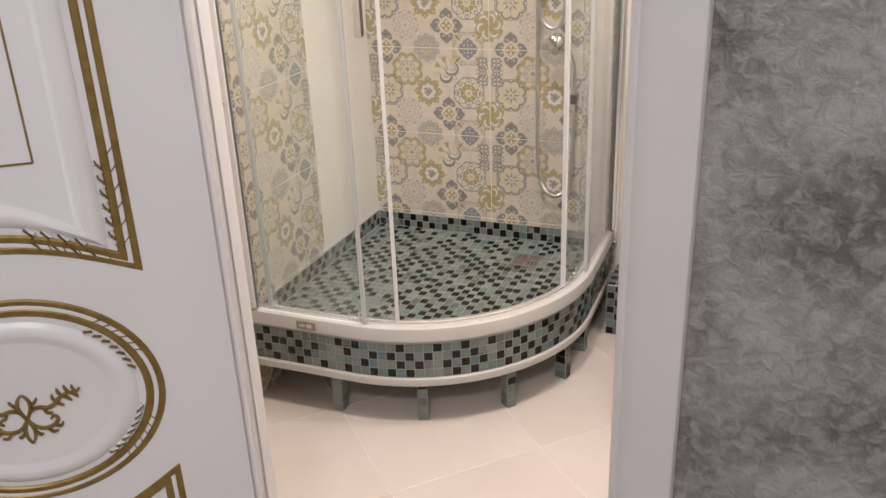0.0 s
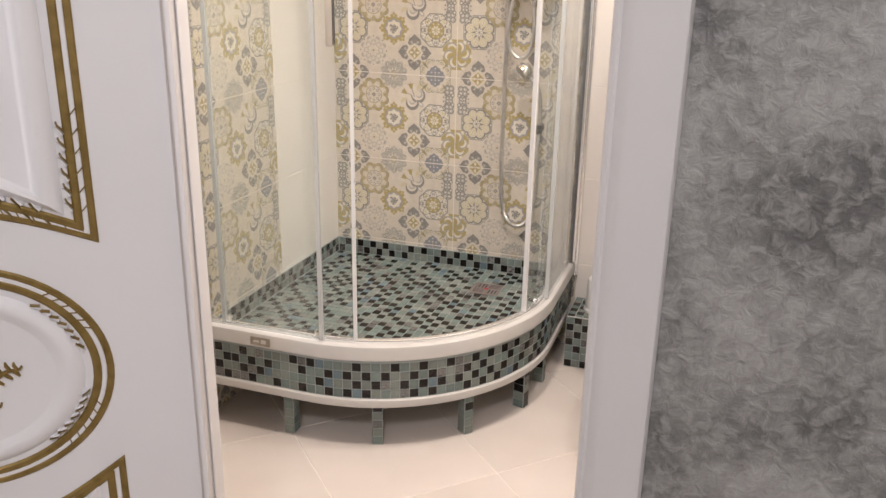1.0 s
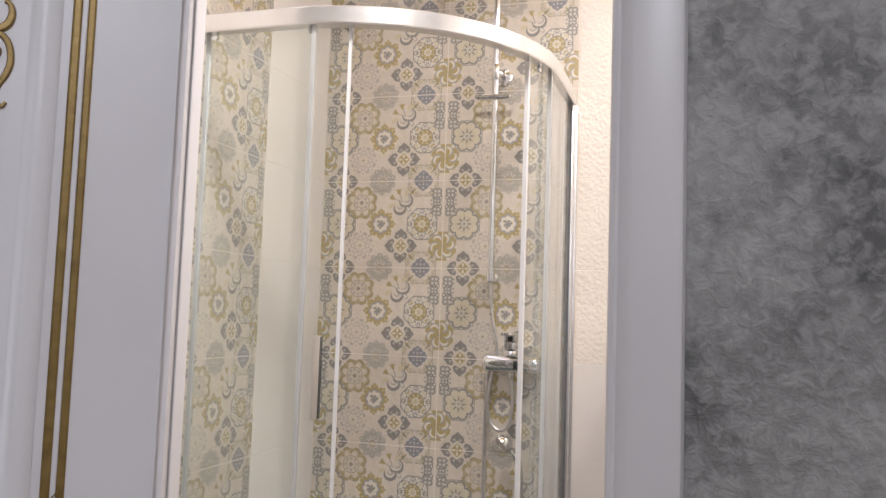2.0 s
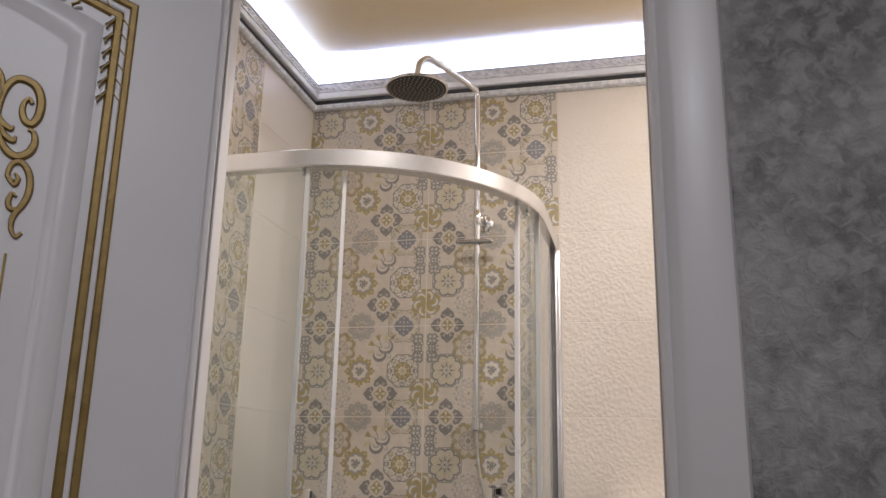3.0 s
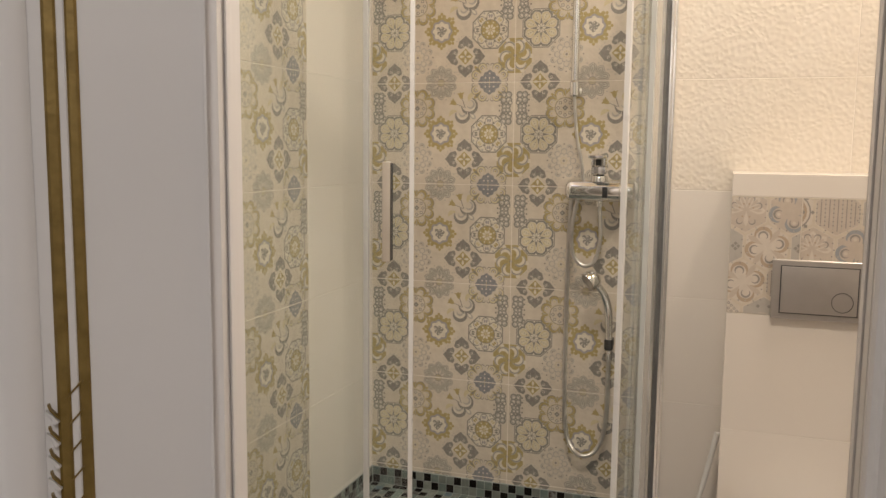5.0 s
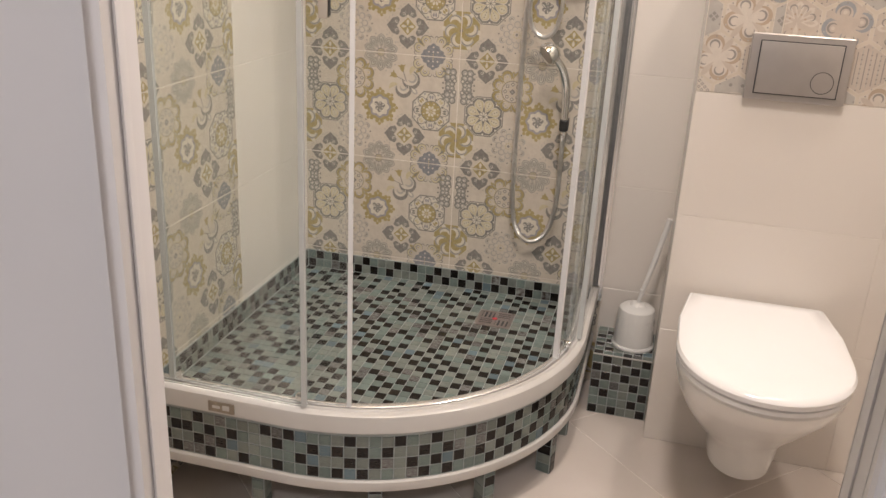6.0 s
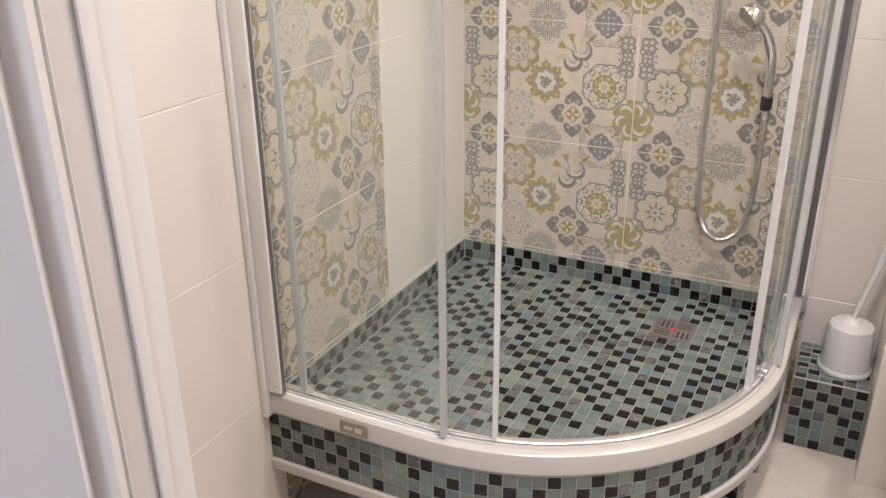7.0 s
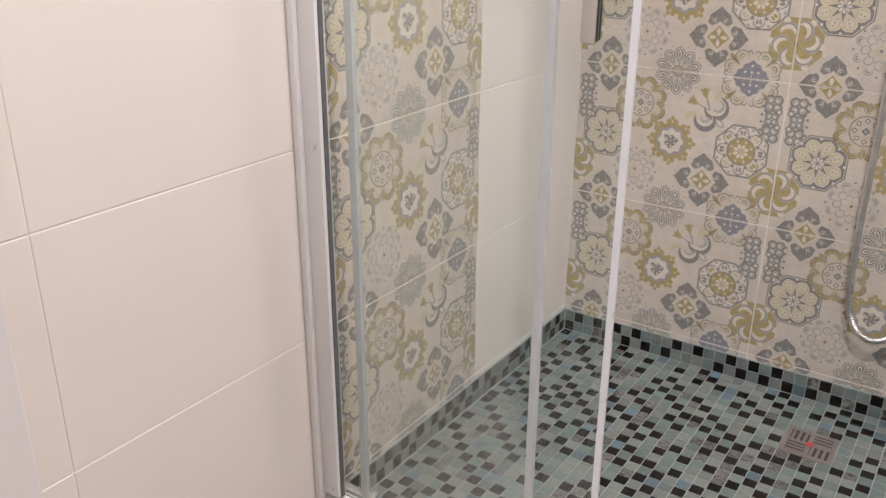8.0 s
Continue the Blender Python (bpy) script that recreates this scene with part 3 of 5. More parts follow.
# ---- cornice and light strip ----
def cornice_run(name, along, lo, hi, wall):
    """One run of the silvered cornice: a bead, a groove with its shade painted on, a carved slope and a lip."""
    run = thing(name, (0.9, -0.8, 2.6), "silvered plaster cornice with carved leaf band below the ceiling", "cornice", "cornice round the ceiling")
    def place(s, out, z):
        if wall == "north":
            return (s, -out, z)
        if wall == "west":
            return (out, s, z)
        if wall == "south":
            return (s, WALL_Y + out, z)
        return (ROOM_X - out, s, z)
    def sweep(pts):
        return loft(bmesh.new(), [[place(s + (o * d), o, z) for o, z in pts] for s, d in ((lo, along[0]), (hi, along[1]))])
    part("lower_bead", sweep([(0.0, 2.606), (0.012, 2.606), (0.019, 2.611), (0.021, 2.619), (0.018, 2.627), (0.008, 2.632), (0.0, 2.632)]), SILVER, run)
    # near-black strip: the shade of the gap is in its colour
    part("groove", sweep([(0.0, 2.632), (0.014, 2.633), (0.014, 2.644), (0.0, 2.644)]), DARKLINE, run)
    part("plain_band", sweep([(0.0, 2.644), (0.025, 2.644), (0.028, 2.647), (0.025, 2.668), (0.023, 2.671), (0.0, 2.671)]), CORNICE_PALE, run, "smooth band, painted pale to look lit")
    part("slope", sweep([(0.0, 2.6715), (0.026, 2.6715), (0.026, 2.675), (0.019, 2.699), (0.019, 2.704), (0.022, 2.707), (0.020, 2.712), (0.016, 2.712), (0.014, 2.704), (0.0, 2.700)]), SILVER, run)
    bm = bmesh.new()
    n = int((hi - lo) / 0.024)
    for k in range(n):
        s = lo + (k + 0.5) * (hi - lo) / n
        for ds, o, z, r in ((0, 0.0215, 2.688, 0.0060), (0.0065, 0.0235, 2.681, 0.0042), (-0.0065, 0.0195, 2.695, 0.0042), (0.009, 0.0200, 2.6935, 0.0034), (-0.009, 0.0238, 2.6805, 0.0034)):
            made = bmesh.ops.create_icosphere(bm, subdivisions=1, radius=r)["verts"]
            bmesh.ops.scale(bm, vec=(1.3, 1.0, 0.8), verts=made)
            bmesh.ops.translate(bm, vec=place(s + ds, o, z), verts=made)
        for ds in (-0.006, 0.006):
            made = bmesh.ops.create_icosphere(bm, subdivisions=1, radius=0.0048)["verts"]
            bmesh.ops.translate(bm, vec=place(s + ds, 0.018, 2.619), verts=made)
    part("carved_band", bm, SILVER, run)
    return run


cornice_run("cornice", (1, -1), 0.0, ROOM_X, "north")
cornice_run("cornice", (1, -1), WALL_Y, 0.0, "west")
cornice_run("cornice", (1, -1), WALL_Y, 0.0, "east")
cornice_run("cornice", (1, -1), 0.0, ROOM_X, "south")
led_strip = thing("led_strip", (0.9, -0.03, 2.73), "cold white light strip hidden behind the cornice", "light strip")
part("strip", boxed(0.02, ROOM_X - 0.02, -0.0125, -0.0045, 2.7055, 2.7095), LED, led_strip)
part("strip", boxed(0.0045, 0.0125, WALL_Y + 0.06, -0.02, 2.7055, 2.7095), LED, led_strip)
# added rings at the unseen lamps; their form is assumed
for x, y in ((1.64, -0.58), (0.92, -1.36)):
    d = thing("assumed_light", (x, y, CEIL), "small round ring for an assumed, unseen ceiling lamp", "ceiling light", "recessed ceiling lights")
    part("ring", turned(bmesh.new(), (x, y, CEIL - 0.006), [(0.052, 0), (0.058, 0.003), (0.060, 0.0055), (0.040, 0.0055)], 32), CHROME, d)
d = thing("assumed_light", (1.45, -3.60, CEIL), "round ring for the assumed, unseen hall lamp", "ceiling light")
part("ring", turned(bmesh.new(), (1.45, -3.60, CEIL - 0.008), [(0.16, 0), (0.17, 0.004), (0.17, 0.0075), (0.10, 0.0075)], 32), CHROME, d)


# ---- shower tray ----
def quad_line(r, step=0.02):
    """The tray's outline at radius r as (x, y, along x, along y), from the side wall round to the back wall."""
    pts = [(x, TRAY_CY - r, 1.0, 0.0) for x in np.linspace(0, TRAY_CX, 9)[:-1]]
    n = max(8, int(r * math.pi / 2 / step))
    for i in range(n + 1):
        a = -math.pi / 2 + (math.pi / 2) * i / n
        pts.append((TRAY_CX + r * math.cos(a), TRAY_CY + r * math.sin(a), -math.sin(a), math.cos(a)))
    pts += [(TRAY_CX + r, y, 0.0, 1.0) for y in np.linspace(TRAY_CY, 0, 9)[1:]]
    return pts


def quad_at(s, r):
    """Point and direction at the length s along the outline."""
    arc = r * math.pi / 2
    if s < TRAY_CX:
        return (s, TRAY_CY - r, 1.0, 0.0)
    if s < TRAY_CX + arc:
        a = -math.pi / 2 + (s - TRAY_CX) / r
        return (TRAY_CX + r * math.cos(a), TRAY_CY + r * math.sin(a), -math.sin(a), math.cos(a))
    return (TRAY_CX + r, TRAY_CY + (s - TRAY_CX - arc), 0.0, 1.0)


def quad_sweep(bm, profile, s0=None, s1=None, step=0.018):
    """Sweeps an outline of (outwards, z) along the tray's line; outwards is counted from the tray's radius."""
    r = TRAY_R
    whole = 2 * TRAY_CX + 0.015 + r * math.pi / 2
    s0, s1 = (0.0 if s0 is None else s0), (whole if s1 is None else s1)
    n = max(2, int((s1 - s0) / step))
    rings = []
    for i in range(n + 1):
        x, y, tx, ty = quad_at(s0 + (s1 - s0) * i / n, r)
        rings.append([(x + ty * o, min(y - tx * o, -0.001), z) for o, z in profile])
    return loft(bm, rings)


ARC = TRAY_R * math.pi / 2
WHOLE = TRAY_CX + ARC + 0.35
tray = thing("shower_tray", (0.4, -0.4, 0), "raised quadrant shower tray clad in teal and black glass mosaic", "shower tray")
inner = [(0.0, 0.0)] + [(x, y) for x, y, _, _ in quad_line(TRAY_R - 0.012)]
bm = bmesh.new()
extrude_poly(bm, [(x + 0.001, y - 0.001, 0.150) for x, y in inner], (0, 0, 0.0842))
part("base", bm, M_GROUT, tray)
part("rim_profile", quad_sweep(bmesh.new(), [(-0.016, 0.269), (0.002, 0.269), (0.007, 0.272), (0.008, 0.300), (0.006, 0.310), (0.000, 0.314), (-0.008, 0.3145), (-0.010, 0.318), (-0.014, 0.318), (-0.016, 0.312), (-0.024, 0.308), (-0.024, 0.292), (-0.016, 0.290)]), RIM, tray, "pale metal profile round the rim")
part("lower_trim", quad_sweep(bmesh.new(), [(-0.030, 0.131), (0.004, 0.131), (0.006, 0.134), (0.006, 0.153), (0.003, 0.156), (-0.030, 0.156)]), RIM, tray, "pale metal trim under the mosaic")
part("name_plate", boxed(0.176, 0.234, -0.9125, -0.9085, 0.279, 0.302, 0.001), NAMEPLATE, tray, "small worn metal plate on the rim")
bars = bmesh.new()
box(bars, 0.186, 0.203, -0.9132, -0.9120, 0.288, 0.294)
box(bars, 0.209, 0.224, -0.9132, -0.9120, 0.286, 0.297)
part("plate_mark", bars, RIM, tray)

P = 0.0250


def mosaic_mesh(name, mat, size=0.0232, thick=0.004):
    bm = boxed(-size / 2, size / 2, -size / 2, size / 2, -thick, 0.0)
    top = [e for e in bm.edges if all(v.co.z > -thick / 2 for v in e.verts)]
    bmesh.ops.bevel(bm, geom=top, offset=0.0006, segments=1, affect="EDGES")
    return mesh_of(bm, name, mat)


MOSAIC_MESH = [mosaic_mesh("mosaic_tile", m) for m in MOSAIC]
dice = random.Random(11)


def kinds(columns, rows, seed, dark=0.27):
    """Which glass lies where: dark pieces seldom side by side."""
    rnd = random.Random(seed)
    out = {}
    for j in range(rows):
        for i in range(columns):
            near_dark = (out.get((i - 1, j)) == 0) + (out.get((i, j - 1)) == 0)
            corner = (out.get((i - 1, j - 1)) == 0) + (out.get((i + 1, j - 1)) == 0)
            p = dark * (1.25, 0.09, 0.0)[near_dark] * (1.0, 1.7, 1.5)[corner]
            if rnd.random() < p:
                out[i, j] = 0
            else:
                out[i, j] = rnd.choices((1, 2, 3, 4), (38, 44, 6, 12))[0]
    return out


def frame_of(at, across, normal):
    """A pose whose z is the normal and whose x runs across."""
    z, x = Vector(normal).normalized(), Vector(across).normalized()
    y = z.cross(x)
    m = Matrix((x, y, z)).transposed().to_4x4()
    m.translation = at
    return m


def lay(parent, m, kind):
    ob = new("mosaic_tile", MOSAIC_MESH[kind])
    ob.matrix_basis = m
    under(ob, parent)
    return ob


def joined_mosaic(name, parent, items):
    """Mosaic pieces joined into one mesh, for the stretches with too many to pick apart."""
    verts, faces, slots = [], [], []
    for m, kind in items:
        me = MOSAIC_MESH[kind]
        o = len(verts)
        verts += [tuple(m @ v.co) for v in me.vertices]
        for p in me.polygons:
            faces.append([o + i for i in p.vertices])
            slots.append(kind)
    me = bpy.data.meshes.new(name)
    me.from_pydata(verts, [], faces)
    for mt in MOSAIC_JOINED:
        me.materials.append(mt)
    me.polygons.foreach_set("material_index", slots)
    me.update()
    return tagged(under(new(name, me), parent), kind="stuff")


MOSAIC_JOINED = (
    surface("mosaic_dark_glass_field", (0.006, 0.005, 0.0045), (0.016, 0.012, 0.010), 60, 0.2, spread=0.35, island=1, stretch=(1, 6, 1)),
    surface("mosaic_teal_glass_field", (0.171, 0.211, 0.191), (0.118, 0.153, 0.141), 70, 0.27, spread=0.14, island=1, stretch=(1, 5, 1)),
    surface("mosaic_grey_glass_field", (0.213, 0.234, 0.208), (0.145, 0.163, 0.147), 70, 0.27, spread=0.14, island=1, stretch=(1, 5, 1)),
    surface("mosaic_blue_glass_field", (0.086, 0.146, 0.181), (0.146, 0.181, 0.185), 90, 0.27, spread=0.15, island=1, stretch=(1, 6, 1)),
    surface("mosaic_streaked_glass_field", (0.052, 0.039, 0.033), (0.206, 0.215, 0.206), 90, 0.27, mottling=0.25, spread=0.2, island=1, stretch=(1, 7, 1)),
)

for m in MOSAIC_JOINED:
    m.node_tree.nodes["Principled BSDF"].inputs["Specular IOR Level"].default_value = 0.3

# skirt: four rows round the front
cols = int(WHOLE / 0.0258)
k = kinds(cols, 4, 5, 0.36)
part("skirt_bed", quad_sweep(bmesh.new(), [(-0.020, 0.152), (-0.0014, 0.152), (-0.0014, 0.270), (-0.020, 0.270)]), M_GROUT, tray)
for j in range(4):
    for i in range(cols):
        x, y, tx, ty = quad_at((i + 0.5) * WHOLE / cols, TRAY_R)
        m = frame_of((x, y, 0.170 + j * 0.0262), (tx, ty, 0), (ty, -tx, 0))
        lay(tray, m @ pose(0, 0, dice.uniform(-0.0004, 0.0004), dice.uniform(-0.8, 0.8), dice.uniform(-0.8, 0.8), 0), k[i, j])

# floor of the tray
EDGE = 0.0056
DX, DY = round((0.573 - EDGE) / P), round((0.140 - EDGE) / P)
DRAIN = (EDGE + DX * P + 0.001, EDGE + (DX + 4) * P - 0.001, -EDGE - (DY + 4) * P + 0.001, -EDGE - DY * P - 0.001)
k = kinds(40, 40, 3, 0.32)
field, near = [], []
for i in range(36):
    for j in range(36):
        x, y = EDGE + (i + 0.5) * P, -EDGE - (j + 0.5) * P
        rad = math.hypot(max(0, x - TRAY_CX), min(0, y - TRAY_CY)) if x > TRAY_CX and y < TRAY_CY else 0
        if rad > TRAY_R - 0.030 or x > TRAY_CX + TRAY_R - 0.03 or y < TRAY_CY - TRAY_R + 0.03:
            continue
        if DRAIN[0] - 0.006 < x < DRAIN[1] + 0.006 and DRAIN[2] - 0.006 < y < DRAIN[3] + 0.006:
            continue
        m = pose(x, y, 0.2355 + dice.uniform(-0.0003, 0.0003), dice.uniform(-0.5, 0.5), dice.uniform(-0.5, 0.5), 0)
        (near if y < -0.46 and 0.10 < x < 0.80 else field).append((m, k[i, j]))
for m, q in near[:300]:
    lay(tray, m, q)
joined_mosaic("mosaic_field", tray, field + near[300:])

# upstand: two rows along both walls
k = kinds(80, 2, 9, 0.38)
items = []
for j in range(2):
    for i in range(35):
        items.append((frame_of((0.0056 + (i + 0.5) * P, -0.0045, 0.2482 + j * 0.0264), (1, 0, 0), (0, -1, 0)) @ Matrix.Diagonal((1, 1.05, 1, 1)), k[i, j]))
        items.append((frame_of((0.0045, -0.0056 - (i + 0.5) * P, 0.2482 + j * 0.0264), (0, -1, 0), (1, 0, 0)) @ Matrix.Diagonal((1, 1.05, 1, 1)), k[i + 40, j]))
joined_mosaic("upstand_mosaic", tray, items)
bm = boxed(0.0002, 0.885, -0.0032, -0.0002, 0.2305, 0.2885)
box(bm, 0.0002, 0.0032, -0.88, -0.0032, 0.2305, 0.2885)
part("upstand_bed", bm, M_GROUT, tray)

# legs clad in mosaic
for s, back in ((0.262, 0.03), (0.522, 0.028), (0.789, 0.020), (1.032, 0.016), (1.21, 0.02)):
    x, y, tx, ty = quad_at(s, TRAY_R - back)
    a = math.degrees(math.atan2(ty, tx))
    m = pose(x, y, 0, 0, 0, a)
    bm = boxed(-0.0140, 0.0140, -0.0032, 0.034, 0.0, 0.134)
    bm.transform(m)
    leg = part("leg", bm, M_GROUT, tray)
    for j in range(5):
        q = dice.choices((0, 1, 2, 4), (25, 35, 30, 10))[0]
        lay(leg, m @ frame_of((0.0, -0.0045, 0.0135 + j * 0.0252), (1, 0, 0), (0, -1, 0)) @ Matrix.Diagonal((1.12, 1, 1, 1)), q)
        for sx in (-1, 1):
            lay(leg, m @ frame_of((sx * 0.0155, 0.0155, 0.0135 + j * 0.0252), (0, sx, 0), (sx, 0, 0)) @ Matrix.Diagonal((1.35, 1, 1, 1)), dice.choices((0, 1, 2), (20, 40, 40))[0])

# drain grate with two blocks of cross slots
drain = thing("floor_drain", (0.624, -0.19, 0.2355), "square metal floor drain with slotted grate set in the mosaic", "floor drain")
x0, x1, y0, y1 = DRAIN
part("pan", boxed(x0, x1, y0, y1, 0.226, 0.2346), DARKLINE, drain)
bm = boxed(x0, x1, y0, y0 + 0.010, 0.228, 0.2365, 0.001)
box(bm, x0, x1, y1 - 0.010, y1, 0.228, 0.2365, 0.001)
box(bm, x0, x0 + 0.010, y0 + 0.0102, y1 - 0.0102, 0.228, 0.2365, 0.001)
box(bm, x1 - 0.010, x1, y0 + 0.0102, y1 - 0.0102, 0.228, 0.2365, 0.001)
cx, cy = (x0 + x1) / 2, (y0 + y1) / 2
box(bm, cx - 0.004, cx + 0.004, y0 + 0.0104, y1 - 0.0104, 0.229, 0.2360)
box(bm, x0 + 0.0104, cx - 0.0042, cy - 0.004, cy + 0.004, 0.229, 0.2360)
box(bm, cx + 0.0042, x1 - 0.0104, cy - 0.004, cy + 0.004, 0.229, 0.2360)
DRAIN_STEEL = surface("brushed_drain_steel", (0.42, 0.37, 0.345), (0.34, 0.295, 0.275), 40, 0.32, metal=0.75, bump=0.1, bump_scale=250)
part("grate_frame", bm, DRAIN_STEEL, drain)
DOT = surface("red_sticker", (0.55, 0.05, 0.06), (0.48, 0.04, 0.05), 60, 0.45)
part("sticker", turned(bmesh.new(), (cx, cy, 0.2362), [(0.0075, 0.0), (0.0075, 0.0006), (0.0, 0.0007)], 14), DOT, drain, "small red sticker")
for qx, qy, vert in ((-1, 1, True), (1, 1, False), (-1, -1, False), (1, -1, True)):
    ax0, ax1 = (x0 + 0.0106, cx - 0.0044) if qx < 0 else (cx + 0.0044, x1 - 0.0106)
    ay0, ay1 = (y0 + 0.0106, cy - 0.0044) if qy < 0 else (cy + 0.0044, y1 - 0.0106)
    for i in range(3):
        f0, f1 = (i + 0.12) / 3, (i + 0.62) / 3
        if vert:
            b = boxed(ax0 + (ax1 - ax0) * f0, ax0 + (ax1 - ax0) * f1, ay0, ay1, 0.229, 0.2360, 0.0008)
        else:
            b = boxed(ax0, ax1, ay0 + (ay1 - ay0) * f0, ay0 + (ay1 - ay0) * f1, 0.229, 0.2360, 0.0008)
        part("grate_bar", b, DRAIN_STEEL, drain)

# ---- shower enclosure ----
TOP0, TOP1 = 2.036, 2.082
cabin = thing("shower_enclosure", (0.4, -0.5, 0.31), "quadrant glass shower enclosure with aluminium rails, its sliding doors open", "shower enclosure")
part("top_rail", quad_sweep(bmesh.new(), [(-0.026, TOP0), (0.008, TOP0), (0.011, TOP0 + 0.003), (0.011, TOP1 - 0.003), (0.008, TOP1), (-0.020, TOP1), (-0.026, TOP1 - 0.004)]), STEEL, cabin, "curved satin aluminium top rail")
part("bottom_track", quad_sweep(bmesh.new(), [(-0.034, 0.3085), (-0.018, 0.3085), (-0.018, 0.319), (-0.021, 0.321), (-0.031, 0.321), (-0.034, 0.319)]), STEEL, cabin)


def pane(name, off, s0, s1, z0, z1, label=""):
    ob = part(name, quad_sweep(bmesh.new(), [(off - 0.0025, z0), (off + 0.0025, z0), (off + 0.0025, z1), (off - 0.0025, z1)], s0, s1, 0.012), GLASS, cabin, label)
    ob.visible_shadow = False
    return ob


def upright(parent, mat, off0, off1, s0, s1, z0, z1, label=""):
    return part("edge_strip", quad_sweep(bmesh.new(), [(off0, z0), (off1, z0), (off1, z1), (off0, z1)], s0, s1, 0.006), mat, parent, label)


ANG = lambda deg: TRAY_CX + ARC * (90 + deg) / 90
END = WHOLE
Z0, Z1 = 0.319, TOP0 + 0.004
f1 = pane("fixed_pane", -0.006, 0.040, ANG(-85.0), Z0, Z1, "clear fixed glass pane")
f2 = pane("fixed_pane", -0.006, ANG(-4.0), END - 0.03, Z0, Z1, "clear fixed glass pane")
d1 = pane("sliding_door", -0.024, 0.075, ANG(-76.0), Z0 + 0.006, Z1, "curved sliding glass door, slid open")
d2 = pane("sliding_door", -0.024, ANG(-17.0), END - 0.075, Z0 + 0.006, Z1, "curved sliding glass door, slid open")
CLEARSEAL = surface("soft_clear_seal", (0.78, 0.80, 0.79), (0.72, 0.74, 0.73), 20, 0.25)
CLEARSEAL.node_tree.nodes["Principled BSDF"].inputs["Transmission Weight"].default_value = 0.4
for par, mat, o0, o1, a, b in ((f1, CLEARSEAL, -0.012, -0.001, ANG(-85.6), ANG(-84.6)), (d1, SEAL, -0.030, -0.018, ANG(-76.1), ANG(-75.2)), (d1, CLEARSEAL, -0.029, -0.019, 0.072, 0.084),
                               (d2, SEAL, -0.030, -0.018, ANG(-18.0), ANG(-17.1)), (f2, CLEARSEAL, -0.012, -0.001, ANG(-4.6), ANG(-3.4)), (d2, CLEARSEAL, -0.029, -0.019, END - 0.084, END - 0.072)):
    upright(par, mat, o0, o1, a, b, Z0, Z1)
# wall profiles
bm = boxed(0.0012, 0.014, -0.918, -0.884, 0.262, TOP0, 0.002)
box(bm, 0.0142, 0.046, -0.911, -0.889, 0.3195, TOP0, 0.003)
part("wall_profile", bm, PROFILE, cabin, "pale aluminium wall profile")
part("gasket", boxed(0.0462, 0.0482, -0.905, -0.897, 0.3195, TOP0), DARKSEAL, cabin)
bm = boxed(0.868, 0.902, -0.014, -0.0012, 0.262, TOP0, 0.002)
box(bm, 0.873, 0.896, -0.046, -0.0142, 0.3195, TOP0, 0.003)
part("wall_profile", bm, STEEL, cabin, "satin aluminium wall profile")
part("gasket", boxed(0.881, 0.889, -0.0484, -0.0462, 0.3195, TOP0), DARKSEAL, cabin)
for z in (0.335, 0.91, 1.5, 1.95):
    part("screw", turned(bmesh.new(), (0.0335, -0.9115, z), [(0.0035, 0.0), (0.0035, -0.0012), (0.002, -0.002)], 10, "y"), STEEL, cabin)
for s in (0.10, ANG(-86.5), ANG(-14), END - 0.12):
    for z in (Z0 + 0.016, Z1 - 0.012):
        x, y, tx, ty = quad_at(s, TRAY_R - 0.016)
        m = frame_of((x, y, z), (tx, ty, 0), (ty, -tx, 0))
        bm = turned(bmesh.new(), (0, 0, 0), [(0.004, -0.004), (0.0085, -0.004), (0.0095, 0.0), (0.0085, 0.005), (0.004, 0.006)], 16)
        bm.transform(m)
        part("roller", bm, CHROME, cabin)


def handle(deg):
    x, y, tx, ty = quad_at(ANG(deg), TRAY_R - 0.024)
    m = frame_of((x, y, 1.18), (tx, ty, 0), (ty, -tx, 0))
    for side in (1, -1):
        bm = boxed(-0.007, 0.010, -0.100, 0.100, 0.004, 0.011, 0.003)
        if side < 0:
            bm.transform(Matrix.Scale(-1, 4, (0, 0, 1)))
            bmesh.ops.reverse_faces(bm, faces=bm.faces)
        bm.transform(m)
        h = part("handle", bm, GRIP, cabin, "flat pale grip with a dark edge")
        bm = boxed(0.0102, 0.0116, -0.097, 0.097, 0.0045, 0.0085, 0.0003)
        if side < 0:
            bm.transform(Matrix.Scale(-1, 4, (0, 0, 1)))
            bmesh.ops.reverse_faces(bm, faces=bm.faces)
        bm.transform(m)
        part("edge", bm, BLACK, h)


handle(-81.6)

# ---- shower column, mixer and hand shower ----
column = thing("shower_column", (0.64, 0, 1.2), "chrome shower column with round rain head and single lever mixer", "shower set")
PX, PY = 0.637, -0.062
part("riser_pipe", tube(bmesh.new(), [(PX, PY, 1.47), (PX, PY, 1.8), (PX, PY, 2.15)], 0.0100, 16), CHROME, column)
part("upper_pipe", tube(bmesh.new(), [(PX, PY, 2.13), (PX - 0.002, PY, 2.35), (PX - 0.004, PY, 2.575)], 0.0100, 14), CHROME, column)
part("arm", tube(bmesh.new(), [(PX - 0.004, PY, 2.575), (PX - 0.006, PY - 0.004, 2.596), (PX - 0.012, PY - 0.02, 2.607), (0.585, -0.16, 2.616), (0.540, -0.27, 2.617), (0.522, -0.325, 2.608), (0.506, -0.352, 2.582), (0.500, -0.36, 2.545), (0.499, -0.36, 2.516)], 0.0100, 14), CHROME, column)
